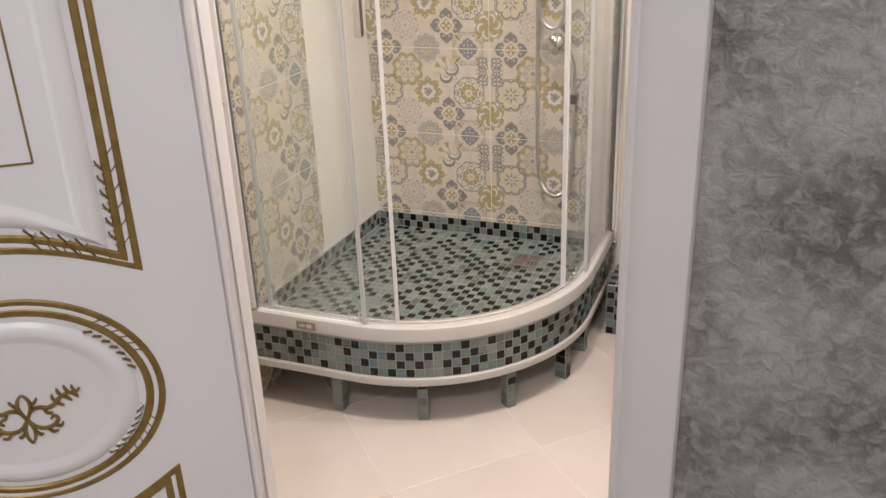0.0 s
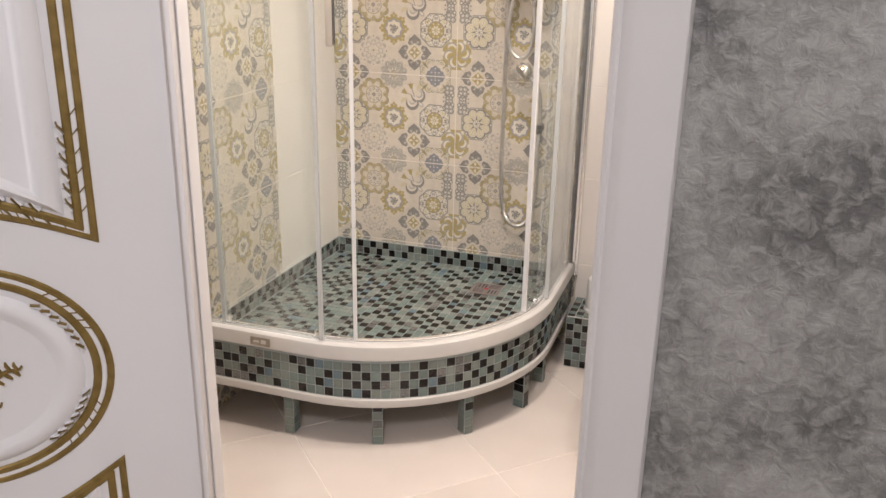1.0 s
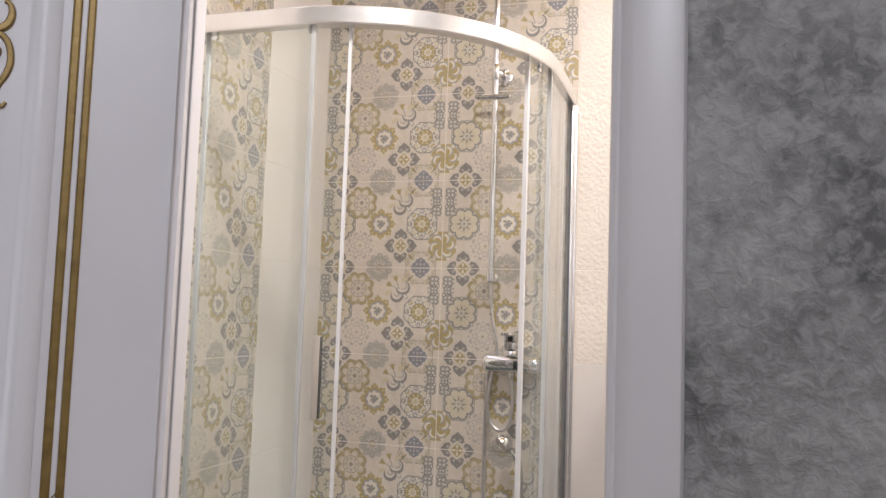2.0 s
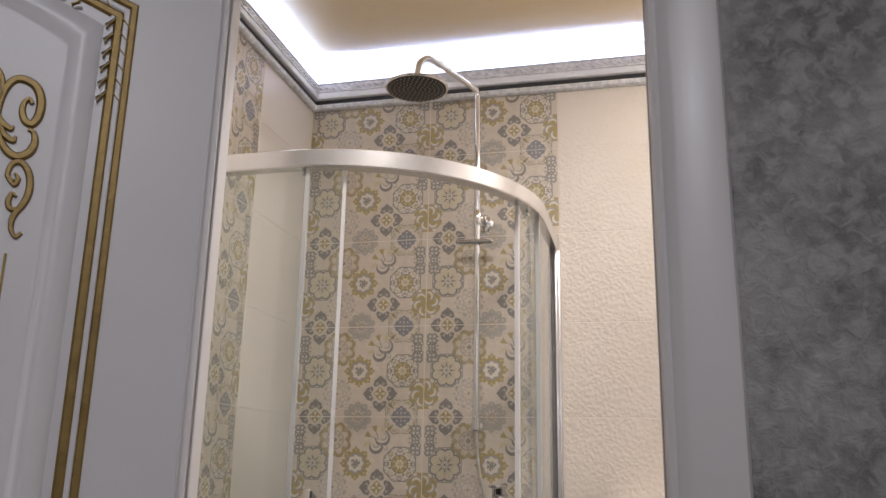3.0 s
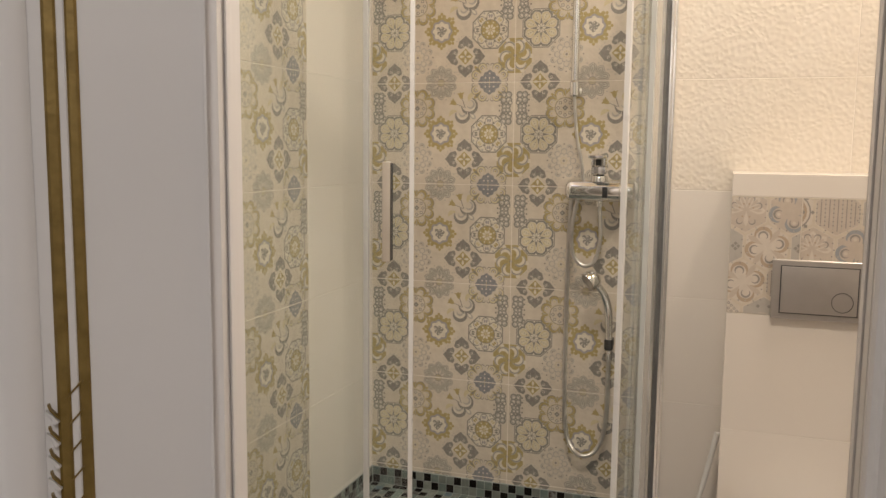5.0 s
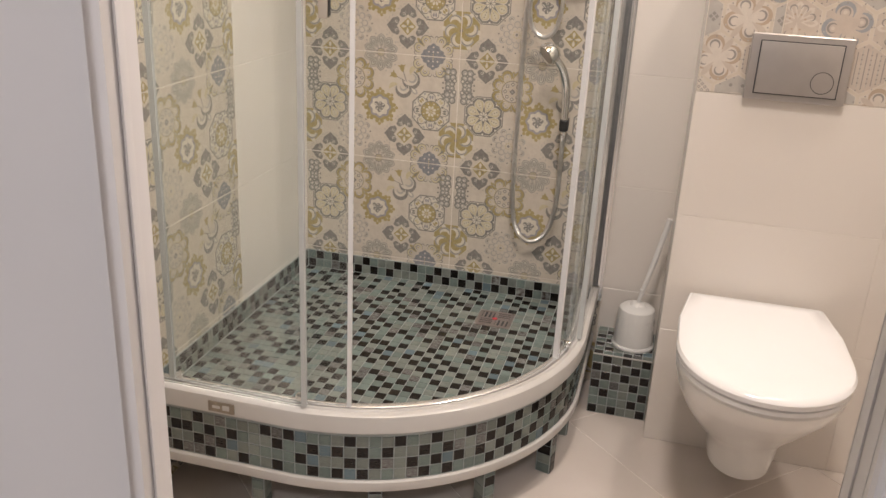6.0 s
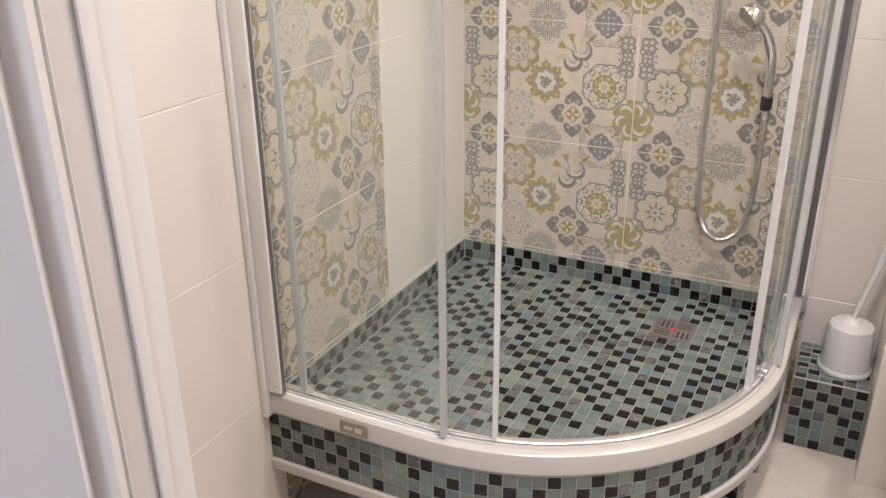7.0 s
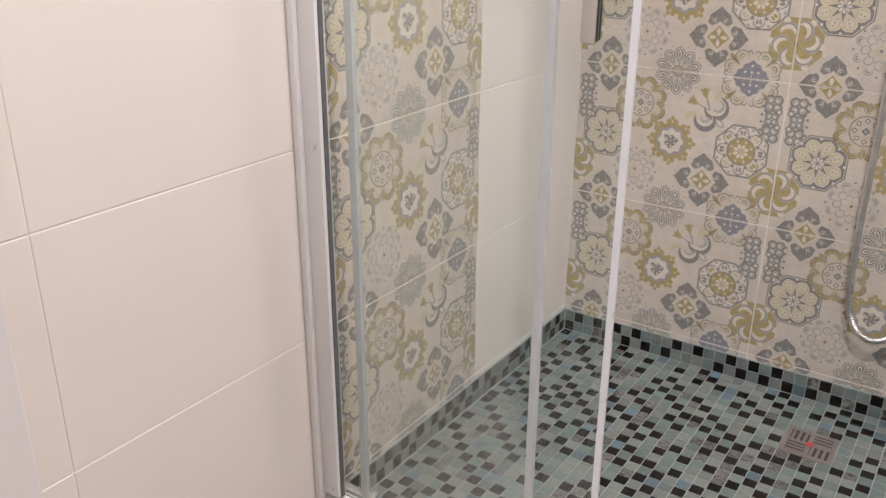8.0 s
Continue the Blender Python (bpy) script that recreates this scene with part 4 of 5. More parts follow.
head = part("rain_head", turned(bmesh.new(), (0.498, -0.36, 2.487), [(0.098, 0.0), (0.100, 0.003), (0.099, 0.007), (0.085, 0.012), (0.045, 0.018), (0.022, 0.022), (0.016, 0.034), (0.012, 0.036)], 48), CHROME, column, "round chrome rain shower head")
part("spray_face", turned(bmesh.new(), (0.498, -0.36, 2.487), [(0.090, -0.0012), (0.093, -0.0004)], 40), BLACK, head, "dark face with nozzles")
bm = bmesh.new()
for ring in range(1, 7):
    for i in range(ring * 6):
        a = 2 * math.pi * i / (ring * 6)
        turned(bm, (0.498 + ring * 0.014 * math.cos(a), -0.36 + ring * 0.014 * math.sin(a), 2.487), [(0.0018, -0.0012), (0.0014, -0.0035)], 6)
part("nozzles", bm, PLATE, head)
bm = turned(bmesh.new(), (PX + 0.012, -0.001, 2.145), [(0.030, 0), (0.030, -0.004), (0.024, -0.009), (0.011, -0.010), (0.009, -0.058), (0.004, -0.060)], 28, "y")
part("wall_bracket", bm, CHROME, column)
part("collar", turned(bmesh.new(), (PX, PY, 2.12), [(0.0115, 0), (0.0135, 0.003), (0.0135, 0.05), (0.0115, 0.053)], 20), CHROME, column)
part("slide_holder", turned(bmesh.new(), (PX - 0.062, PY - 0.012, 2.062), [(0.006, 0.0), (0.0095, 0.003), (0.0095, 0.112), (0.006, 0.116)], 18, "x"), CHROME, column)
part("slide_bracket", turned(bmesh.new(), (PX, PY, 1.452), [(0.010, 0), (0.0135, 0.004), (0.0135, 0.040), (0.010, 0.044)], 18), CHROME, column)
bm = turned(bmesh.new(), (PX - 0.004, -0.001, 1.472), [(0.015, 0), (0.015, -0.006), (0.008, -0.010), (0.008, -0.055)], 16, "y")
part("wall_bracket", bm, CHROME, column)
mixer = part("mixer_body", turned(bmesh.new(), (0.622, -0.068, 1.195), [(0.014, 0.0), (0.024, 0.003), (0.029, 0.009), (0.0305, 0.018), (0.0305, 0.150), (0.0290, 0.152), (0.0290, 0.155), (0.0305, 0.157), (0.0305, 0.182), (0.028, 0.190), (0.018, 0.195)], 32, "x"), CHROME, column)
for x in (0.645, 0.80):
    part("wall_flange", turned(bmesh.new(), (x, -0.001, 1.197), [(0.033, 0), (0.033, -0.004), (0.026, -0.014), (0.017, -0.018), (0.017, -0.055)], 24, "y"), CHROME, mixer)
bm = turned(bmesh.new(), (0.712, -0.068, 1.220), [(0.024, 0.0), (0.024, 0.010), (0.022, 0.016), (0.014, 0.019)], 26)
part("cartridge_cap", bm, CHROME, mixer)
bm = boxed(0.692, 0.732, -0.088, -0.048, 1.2395, 1.262, 0.005, 3)
box(bm, 0.692, 0.700, -0.088, -0.060, 1.262, 1.288, 0.003)
box(bm, 0.724, 0.732, -0.088, -0.060, 1.262, 1.288, 0.003)
box(bm, 0.692, 0.732, -0.140, -0.060, 1.284, 1.294, 0.004, 3)
part("lever", bm, CHROME, mixer)
# solid black block: the shade below the lever as a shape
part("lever_hollow", boxed(0.7045, 0.7195, -0.0845, -0.064, 1.2640, 1.2815), BLACK, mixer, "dark block in place of the shade under the lever")
part("mark", boxed(0.727, 0.741, -0.1000, -0.0960, 1.178, 1.206, 0.001), BLACK, mixer)
part("outlet", turned(bmesh.new(), (0.716, -0.066, 1.150), [(0.008, 0), (0.010, 0.003), (0.010, 0.018)], 14), CHROME, mixer)
part("connecting_hose", tube(bmesh.new(), [(PX, PY, 1.452), (0.641, PY, 1.40), (0.650, PY - 0.004, 1.33), (0.663, PY - 0.004, 1.27), (0.668, -0.066, 1.218)], 0.0048, 10), HOSE, column)
part("loop_hose", tube(bmesh.new(), [(0.655, -0.066, 1.172), (0.643, -0.066, 1.11), (0.640, -0.064, 1.05), (0.650, -0.062, 1.004), (0.678, -0.062, 0.982), (0.706, -0.064, 0.998), (0.720, -0.066, 1.05), (0.720, -0.066, 1.10), (0.716, -0.066, 1.152)], 0.0058, 10), HOSE, column)
hand_shower = thing("hand_shower", (0.75, 0, 0.76), "chrome hand shower hung on a wall clip with its metal hose", "hand shower")
part("grip", tube(bmesh.new(), [(0.752, -0.052, 0.735), (0.752, -0.054, 0.80), (0.749, -0.060, 0.86), (0.738, -0.074, 0.905), (0.722, -0.088, 0.932)], lambda t: 0.0070 + 0.0035 * math.sin(math.pi * t) + 0.002 * t, 16), CHROME, hand_shower)
bm = turned(bmesh.new(), (0, 0, 0), [(0.012, 0.022), (0.021, 0.016), (0.027, 0.006), (0.029, -0.006), (0.028, -0.014), (0.025, -0.012)], 28)
bm.transform(Matrix.Translation((0.706, -0.100, 0.950)) @ Euler((radians(-30), radians(52), 0)).to_matrix().to_4x4())
hh = part("spray_head", bm, CHROME, hand_shower)
bm = turned(bmesh.new(), (0, 0, 0), [(0.023, -0.0122), (0.024, -0.0135), (0.012, -0.0145)], 24)
bm.transform(Matrix.Translation((0.706, -0.100, 0.950)) @ Euler((radians(-30), radians(52), 0)).to_matrix().to_4x4())
part("spray_face", bm, PLATE, hh)
bm = turned(bmesh.new(), (0.752, -0.052, 0.745), [(0.010, 0.0), (0.0122, 0.003), (0.0122, 0.028), (0.010, 0.031)], 20)
box(bm, 0.744, 0.760, -0.040, -0.001, 0.750, 0.772, 0.002)
part("clip", bm, BLACK, hand_shower)
bm = tube(bmesh.new(), [(0.752, -0.052, 0.737), (0.752, -0.046, 0.66), (0.750, -0.038, 0.56), (0.738, -0.032, 0.475), (0.712, -0.030, 0.430), (0.680, -0.030, 0.418), (0.650, -0.030, 0.440), (0.632, -0.031, 0.50), (0.626, -0.033, 0.62), (0.626, -0.036, 0.80), (0.628, -0.044, 1.00), (0.636, -0.060, 1.17)], lambda t: 0.0066 + 0.0006 * math.sin(t * 700), 10, steps=40)
part("hose", bm, HOSE, hand_shower, "ribbed metal shower hose")

# ---- boxed-in cistern ----
BX0, BY = 1.063, -0.26
box_in = thing("cistern_box", (1.3, -0.13, 0), "boxed-in cistern wall clad in cream tiles with a patterned band", "boxing")
part("core", boxed(BX0 + 0.0012, ROOM_X, BY + 0.0012, -0.0005, 0, 1.246), GROUT, box_in)


def front_tile(x0, x1, z0, z1, mat, name="tile", y=BY):
    return part(name, boxed(x0 + 0.0006, x1 - 0.0006, y, y + 0.009, z0 + 0.0006, z1 - 0.0006, 0.0008, 1), mat, box_in, soft=False)


for z0, z1 in ((0.0, 0.32), (0.32, 0.62), (0.62, 0.914)):
    for x0, x1 in ((BX0, 1.513), (1.513, ROOM_X)):
        front_tile(x0, x1, z0, z1, CREAM)
BAND = [front_tile(x0, x1, 0.914, 1.200, PRINT_BASE, "patterned_tile") for x0, x1 in ((BX0, 1.223), (1.223, 1.513), (1.513, ROOM_X))]
front_tile(BX0, 1.513, 1.200, 1.255, CREAM)
front_tile(1.513, ROOM_X, 1.200, 1.255, CREAM)
part("top_slab", boxed(BX0, ROOM_X, BY + 0.0092, -0.0005, 1.2465, 1.2542, 0.001), CREAM, box_in)
for z0, z1 in ((0.0, 0.32), (0.32, 0.62), (0.62, 0.914), (0.914, 1.246)):
    part("side_tile", boxed(BX0, BX0 + 0.0075, BY + 0.0095, -0.001, z0 + 0.001, z1 - 0.001, 0.001, 1), CREAM, box_in, soft=False)

flush = thing("flush_plate", (1.27, BY, 0.98), "rectangular satin flush plate with one round button mark", "flush plate")
base = part("plate", boxed(1.164, 1.373, BY - 0.014, BY - 0.0005, 0.910, 1.053, 0.004, 3), PLATE, flush)
part("flap", boxed(1.185, 1.352, BY - 0.0175, BY - 0.0130, 0.926, 1.037, 0.0015), PLATE, flush)
bm = bmesh.new()
for a, b, c, d in ((1.1825, 1.1848, 0.924, 1.039), (1.3522, 1.3545, 0.924, 1.039), (1.185, 1.352, 1.0372, 1.0392), (1.185, 1.352, 0.9240, 0.9258)):
    box(bm, a, b, BY - 0.0146, BY - 0.0138, c, d)
part("joint", bm, DARKLINE, flush)
bm = bmesh.new()
rings = []
for i in range(33):
    a = 2 * math.pi * i / 32
    rings.append([(1.320 + r * math.cos(a), BY - 0.0175 - h, 0.957 + r * math.sin(a)) for r, h in ((0.0225, -0.0005), (0.0225, 0.0007), (0.0238, 0.0007), (0.0238, -0.0005))])
part("button_ring", loft(bm, rings, cap=False), DARKLINE, flush)


# ---- wall-hung toilet ----
def egg(cx, y0, y1, half, z, n=40, blunt=0.55):
    """A toilet's outline: straight at the wall, round at the front."""
    pts = []
    for i in range(n + 1):
        a = math.pi * i / n
        y = y0 + (y1 - y0) * blunt
        pts.append((cx + half * math.cos(a), y + (y1 - y) * math.sin(a) ** 0.92, z))
    pts += [(cx - half * 0.985, y0 + (y1 - y0) * 0.3, z), (cx - half * 0.86, y0, z), (cx + half * 0.86, y0, z), (cx + half * 0.985, y0 + (y1 - y0) * 0.3, z)]
    return pts


toilet = thing("toilet", (1.275, BY, 0), "white wall-hung toilet with closed lid on the cistern wall", "toilet")
WCX, WY0 = 1.272, BY - 0.001
rings = [egg(WCX + 0.01, WY0 - 0.02, -0.485, 0.064, 0.078), egg(WCX + 0.01, WY0 - 0.01, -0.50, 0.072, 0.084), egg(WCX + 0.01, WY0, -0.508, 0.077, 0.115), egg(WCX + 0.008, WY0, -0.522, 0.084, 0.165), egg(WCX, WY0, -0.555, 0.108, 0.20), egg(WCX, WY0, -0.62, 0.140, 0.26), egg(WCX, WY0, -0.70, 0.164, 0.33), egg(WCX, WY0, -0.745, 0.173, 0.375), egg(WCX, WY0, -0.752, 0.175, 0.392), egg(WCX, WY0, -0.748, 0.173, 0.398)]
part("bowl", loft(bmesh.new(), rings), CERAMIC, toilet)
rings = [egg(WCX, WY0 - 0.022, -0.748, 0.170, 0.3995), egg(WCX, WY0 - 0.020, -0.757, 0.176, 0.402), egg(WCX, WY0 - 0.020, -0.757, 0.176, 0.411), egg(WCX, WY0 - 0.022, -0.752, 0.172, 0.4135)]
part("seat", loft(bmesh.new(), rings), SEATPL, toilet)
rings = [egg(WCX, WY0 - 0.022, -0.752, 0.172, 0.4150), egg(WCX, WY0 - 0.020, -0.760, 0.178, 0.4175), egg(WCX, WY0 - 0.020, -0.761, 0.179, 0.428), egg(WCX, WY0 - 0.022, -0.756, 0.175, 0.435), egg(WCX, WY0 - 0.028, -0.745, 0.166, 0.439), egg(WCX, WY0 - 0.06, -0.69, 0.128, 0.441)]
part("lid", loft(bmesh.new(), rings), SEATPL, toilet, "glossy white closed lid")
for dx in (-0.08, 0.08):
    part("hinge", turned(bmesh.new(), (WCX + dx - 0.014, WY0 - 0.014, 0.410), [(0.007, 0), (0.008, 0.002), (0.008, 0.026), (0.007, 0.028)], 14, "x"), CHROME, toilet)

# ---- mosaic ledge and toilet brush ----
LX0, LX1, LY, LZ = 0.905, BX0 - 0.001, -0.178, 0.180
ledge = thing("ledge", (0.98, -0.09, 0), "low pipe ledge clad in teal and black glass mosaic", "ledge")
part("core", boxed(LX0, LX1, LY + 0.0013, -0.0005, 0, LZ - 0.0013), M_GROUT, ledge)
k = kinds(8, 16, 21, 0.42)
for j in range(7):
    for i in range(6):
        lay(ledge, frame_of((LX0 + 0.0135 + i * 0.0258, LY, 0.0135 + j * 0.0258), (1, 0, 0), (0, -1, 0)), k[i, j])
        lay(ledge, frame_of((LX0 + 0.0135 + i * 0.0258, LY + 0.013 + j * 0.0252, LZ), (1, 0, 0), (0, 0, 1)), k[i, j + 8])
part("edge_trim", boxed(LX0, LX1, LY - 0.0012, LY + 0.0022, LZ - 0.0022, LZ + 0.0012, 0.0006), RIM, ledge)

brush = thing("toilet_brush", (1.002, -0.085, LZ), "white plastic toilet brush standing in its holder on the ledge", "toilet brush")
bx, by = 1.003, -0.090
part("holder", turned(bmesh.new(), (bx, by, LZ + 0.0005), [(0.057, 0), (0.058, 0.003), (0.057, 0.008), (0.0535, 0.012), (0.052, 0.055), (0.0495, 0.098), (0.047, 0.110), (0.039, 0.117), (0.022, 0.120), (0.014, 0.128), (0.008, 0.129)], 36), WHITEPL, brush)
part("stick", tube(bmesh.new(), [(bx, by, LZ + 0.125), (bx + 0.010, by + 0.003, LZ + 0.17), (bx + 0.029, by + 0.008, LZ + 0.255), (bx + 0.052, by + 0.014, LZ + 0.368)], lambda t: 0.0052 + 0.003 * t, 12), WHITEPL, brush)
part("collar", turned(bmesh.new(), (bx + 0.0065, by + 0.0025, LZ + 0.160), [(0.0052, 0), (0.0066, 0.002), (0.0066, 0.006), (0.0052, 0.008)], 12), WHITEPL, brush)


# ---- printed motifs of the decor tiles ----
INKS = (INK_GREY, INK_PALE, INK_OLIVE, INK_BLUE, INK_CREAM, INK_STRAW, INK_INDIGO, INK_PALE_STRAW)
GREY, PALE, OLIVE, BLUE, CRM, STRAW, INDIGO, PALESTRAW = range(8)


class Drawing:
    """Flat shapes, as (outline, ink, layer), in cells of the pattern."""

    def __init__(self):
        self.shapes = []
        self.c = (0.0, 0.0)

    def add(self, pts, ink, layer):
        self.shapes.append(([(x * 0.94 + self.c[0], y * 0.94 + self.c[1]) for x, y in pts], ink, layer))

    def disc(self, r, ink, layer, x=0.0, y=0.0, n=16, turn=0.0):
        self.add([(x + r * math.cos(turn + 2 * math.pi * i / n), y + r * math.sin(turn + 2 * math.pi * i / n)) for i in range(n)], ink, layer)

    def ring(self, r0, r1, ink, layer, x=0.0, y=0.0, n=16, turn=0.0):
        for i in range(n):
            a, b = turn + 2 * math.pi * i / n, turn + 2 * math.pi * (i + 1) / n
            self.add([(x + r0 * math.cos(a), y + r0 * math.sin(a)), (x + r1 * math.cos(a), y + r1 * math.sin(a)), (x + r1 * math.cos(b), y + r1 * math.sin(b)), (x + r0 * math.cos(b), y + r0 * math.sin(b))], ink, layer)

    def petal(self, a, r0, r1, w, ink, layer, n=9, tip=1.5):
        """A petal from radius r0 to r1, widest towards its tip."""
        side = []
        for i in range(n + 1):
            t = i / n
            side.append((r0 + (r1 - r0) * t, w * math.sin(math.pi * t ** tip) ** 0.75 if 0 < i < n else 0))
        pts = side + [(r, -v) for r, v in side[-2:0:-1]]
        self.add([(r * math.cos(a) - v * math.sin(a), r * math.sin(a) + v * math.cos(a)) for r, v in pts], ink, layer)

    def crescent(self, x, y, r, w, a0, a1, ink, layer, n=12):
        out, ins = [], []
        for i in range(n + 1):
            t = i / n
            a = a0 + (a1 - a0) * t
            h = w * math.sin(math.pi * (0.06 + 0.88 * t))
            out.append((x + (r + h / 2) * math.cos(a), y + (r + h / 2) * math.sin(a)))
            ins.append((x + (r - h / 2) * math.cos(a), y + (r - h / 2) * math.sin(a)))
        for i in range(n):
            self.add([ins[i], out[i], out[i + 1], ins[i + 1]], ink, layer)


T8 = [2 * math.pi * i / 8 for i in range(8)]


def daisy(d):
    for i in range(10):
        a = 2 * math.pi * (i + 0.5) / 10
        d.petal(a, 0.12, 0.72, 0.165, GREY, 1, tip=1.9)
        d.petal(a, 0.17, 0.690, 0.138, CRM, 2, tip=1.9)
        d.petal(a, 0.22, 0.655, 0.112, GREY, 3, tip=1.9)
        d.petal(a, 0.30, 0.615, 0.062, CRM, 4, tip=1.7)
        d.petal(a, 0.36, 0.560, 0.030, GREY, 5)
        d.disc(0.030, PALE, 1, 0.73 * math.cos(a + math.pi / 10), 0.73 * math.sin(a + math.pi / 10), 8)
    d.disc(0.17, GREY, 5)
    d.disc(0.135, STRAW, 6)
    for a in T8:
        d.disc(0.026, GREY, 7, 0.085 * math.cos(a), 0.085 * math.sin(a), 6)


def star(d):
    d.add([((0.45 + 0.040 * math.cos(4 * t) + 0.022 * math.cos(12 * t)) * math.cos(t), (0.45 + 0.040 * math.cos(4 * t) + 0.022 * math.cos(12 * t)) * math.sin(t)) for t in np.linspace(0, 2 * math.pi, 64, endpoint=False)], BLUE, 3)
    for x in (-0.36, -0.18, 0.0, 0.18, 0.36):
        for y in (-0.36, -0.18, 0.0, 0.18, 0.36):
            if 0.1 < abs(x) + abs(y) < 0.50:
                d.disc(0.044, CRM, 4, x, y, 4, math.pi / 2)
    for q in range(4):
        a = q * math.pi / 2 + math.pi / 4
        for v in (-1, 1):
            b = a + v * 0.30
            x, y = 0.66 * math.cos(b), 0.66 * math.sin(b)
            d.crescent(x, y, 0.155, 0.085, b - 2.5, b + 2.5, STRAW, 1)
            d.crescent(x, y, 0.200, 0.030, b - 2.4, b + 2.4, GREY, 2)
            d.crescent(x, y, 0.085, 0.036, b - 2.2, b + 2.7, GREY, 2)
            d.disc(0.035, OLIVE, 2, x, y, 7)
        d.petal(a, 0.48, 0.95, 0.070, OLIVE, 1)
        d.petal(a, 0.52, 0.86, 0.030, GREY, 2)
        c = q * math.pi / 2
        for v in (-1, 1):
            d.crescent(0.70 * math.cos(c + v * 0.16), 0.70 * math.sin(c + v * 0.16), 0.075, 0.036, c - 2.0, c + 2.0, GREY, 1)
    d.add([(-0.014, -0.12), (0.014, -0.12), (0.014, 0.12), (-0.014, 0.12)], STRAW, 5)
    d.add([(-0.12, -0.014), (0.12, -0.014), (0.12, 0.014), (-0.12, 0.014)], STRAW, 6)


def diamond(d):
    for q in range(4):
        a = q * math.pi / 2
        ca, sa = math.cos(a), math.sin(a)
        heart = []
        for i in range(40):
            u = 2 * math.pi * i / 40
            x = 0.535 - 0.0175 * (13 * math.cos(u) - 5 * math.cos(2 * u) - 2 * math.cos(3 * u) - math.cos(4 * u))
            y = 0.335 * math.sin(u) * abs(math.sin(u)) ** 0.7 * (1 + 0.06 * math.cos(9 * u))
            heart.append((x * ca - y * sa, x * sa + y * ca))
        d.add(heart, GREY, 1)
        for x, y, r in ((0.80, 0.0, 0.050), (0.755, 0.055, 0.036), (0.755, -0.055, 0.036)):
            d.disc(r, GREY, 2, x * ca - y * sa, x * sa + y * ca, 8)
        for v in (-1, 1):
            x, y = 0.435, v * 0.175
            d.crescent(x * ca - y * sa, x * sa + y * ca, 0.066, 0.030, a - 2.7 * v, a + 1.2 * v, CRM, 3, 9)
            d.disc(0.020, CRM, 3, x * ca - y * sa, x * sa + y * ca, 7)
            x, y = 0.56, v * 0.07
            d.crescent(x * ca - y * sa, x * sa + y * ca, 0.055, 0.018, a + v * 0.6, a + v * 2.6, PALE, 3, 7)
            for k, (x, y, r) in enumerate(((0.70, v * 0.30, 0.045), (0.60, v * 0.385, 0.036), (0.80, v * 0.17, 0.034))):
                d.crescent(x * ca - y * sa, x * sa + y * ca, r, 0.020, a - 1.6, a + 1.6 + 0.4 * k, PALE, 1, 7)
        x = 0.37
        d.disc(0.045, CRM, 3, x * ca, x * sa, 4, a)
    d.disc(0.375, CRM, 4, n=4)
    d.disc(0.335, OLIVE, 5, n=4)
    for q in range(4):
        a = q * math.pi / 2
        d.petal(a, 0.03, 0.265, 0.055, CRM, 6)
        d.disc(0.026, GREY, 7, 0.155 * math.cos(a + math.pi / 4), 0.155 * math.sin(a + math.pi / 4), 6)
    d.disc(0.035, GREY, 7, n=8)


def wheel(d):
    for i, a in enumerate(T8):
        b = a + math.pi / 8
        x, y = 0.60 * math.cos(b), 0.60 * math.sin(b)
        d.crescent(x, y, 0.175, 0.105, b - 2.5, b + 1.9, OLIVE, 1)
        d.crescent(x, y, 0.235, 0.028, b - 1.9, b + 1.7, GREY, 2)
        d.crescent(x, y, 0.105, 0.026, b - 2.6, b + 1.8, GREY, 2)
        d.disc(0.042, STRAW, 2, x, y, 8)
        d.petal(a, 0.44, 0.84 if i % 2 else 0.78, 0.062, OLIVE, 3)
        d.petal(a, 0.50, 0.74, 0.022, PALE, 4)
        d.disc(0.085, GREY, 4, 0.285 * math.cos(a), 0.285 * math.sin(a), 4, a)
        d.disc(0.048, CRM, 5, 0.285 * math.cos(a), 0.285 * math.sin(a), 4, a)
        d.disc(0.030, STRAW, 4, 0.175 * math.cos(b), 0.175 * math.sin(b), 4, b)
    d.ring(0.395, 0.420, GREY, 3, n=24)
    d.ring(0.425, 0.455, STRAW, 3, n=24)
    d.disc(0.115, GREY, 4, n=4)
    d.disc(0.055, PALE, 5, n=4)


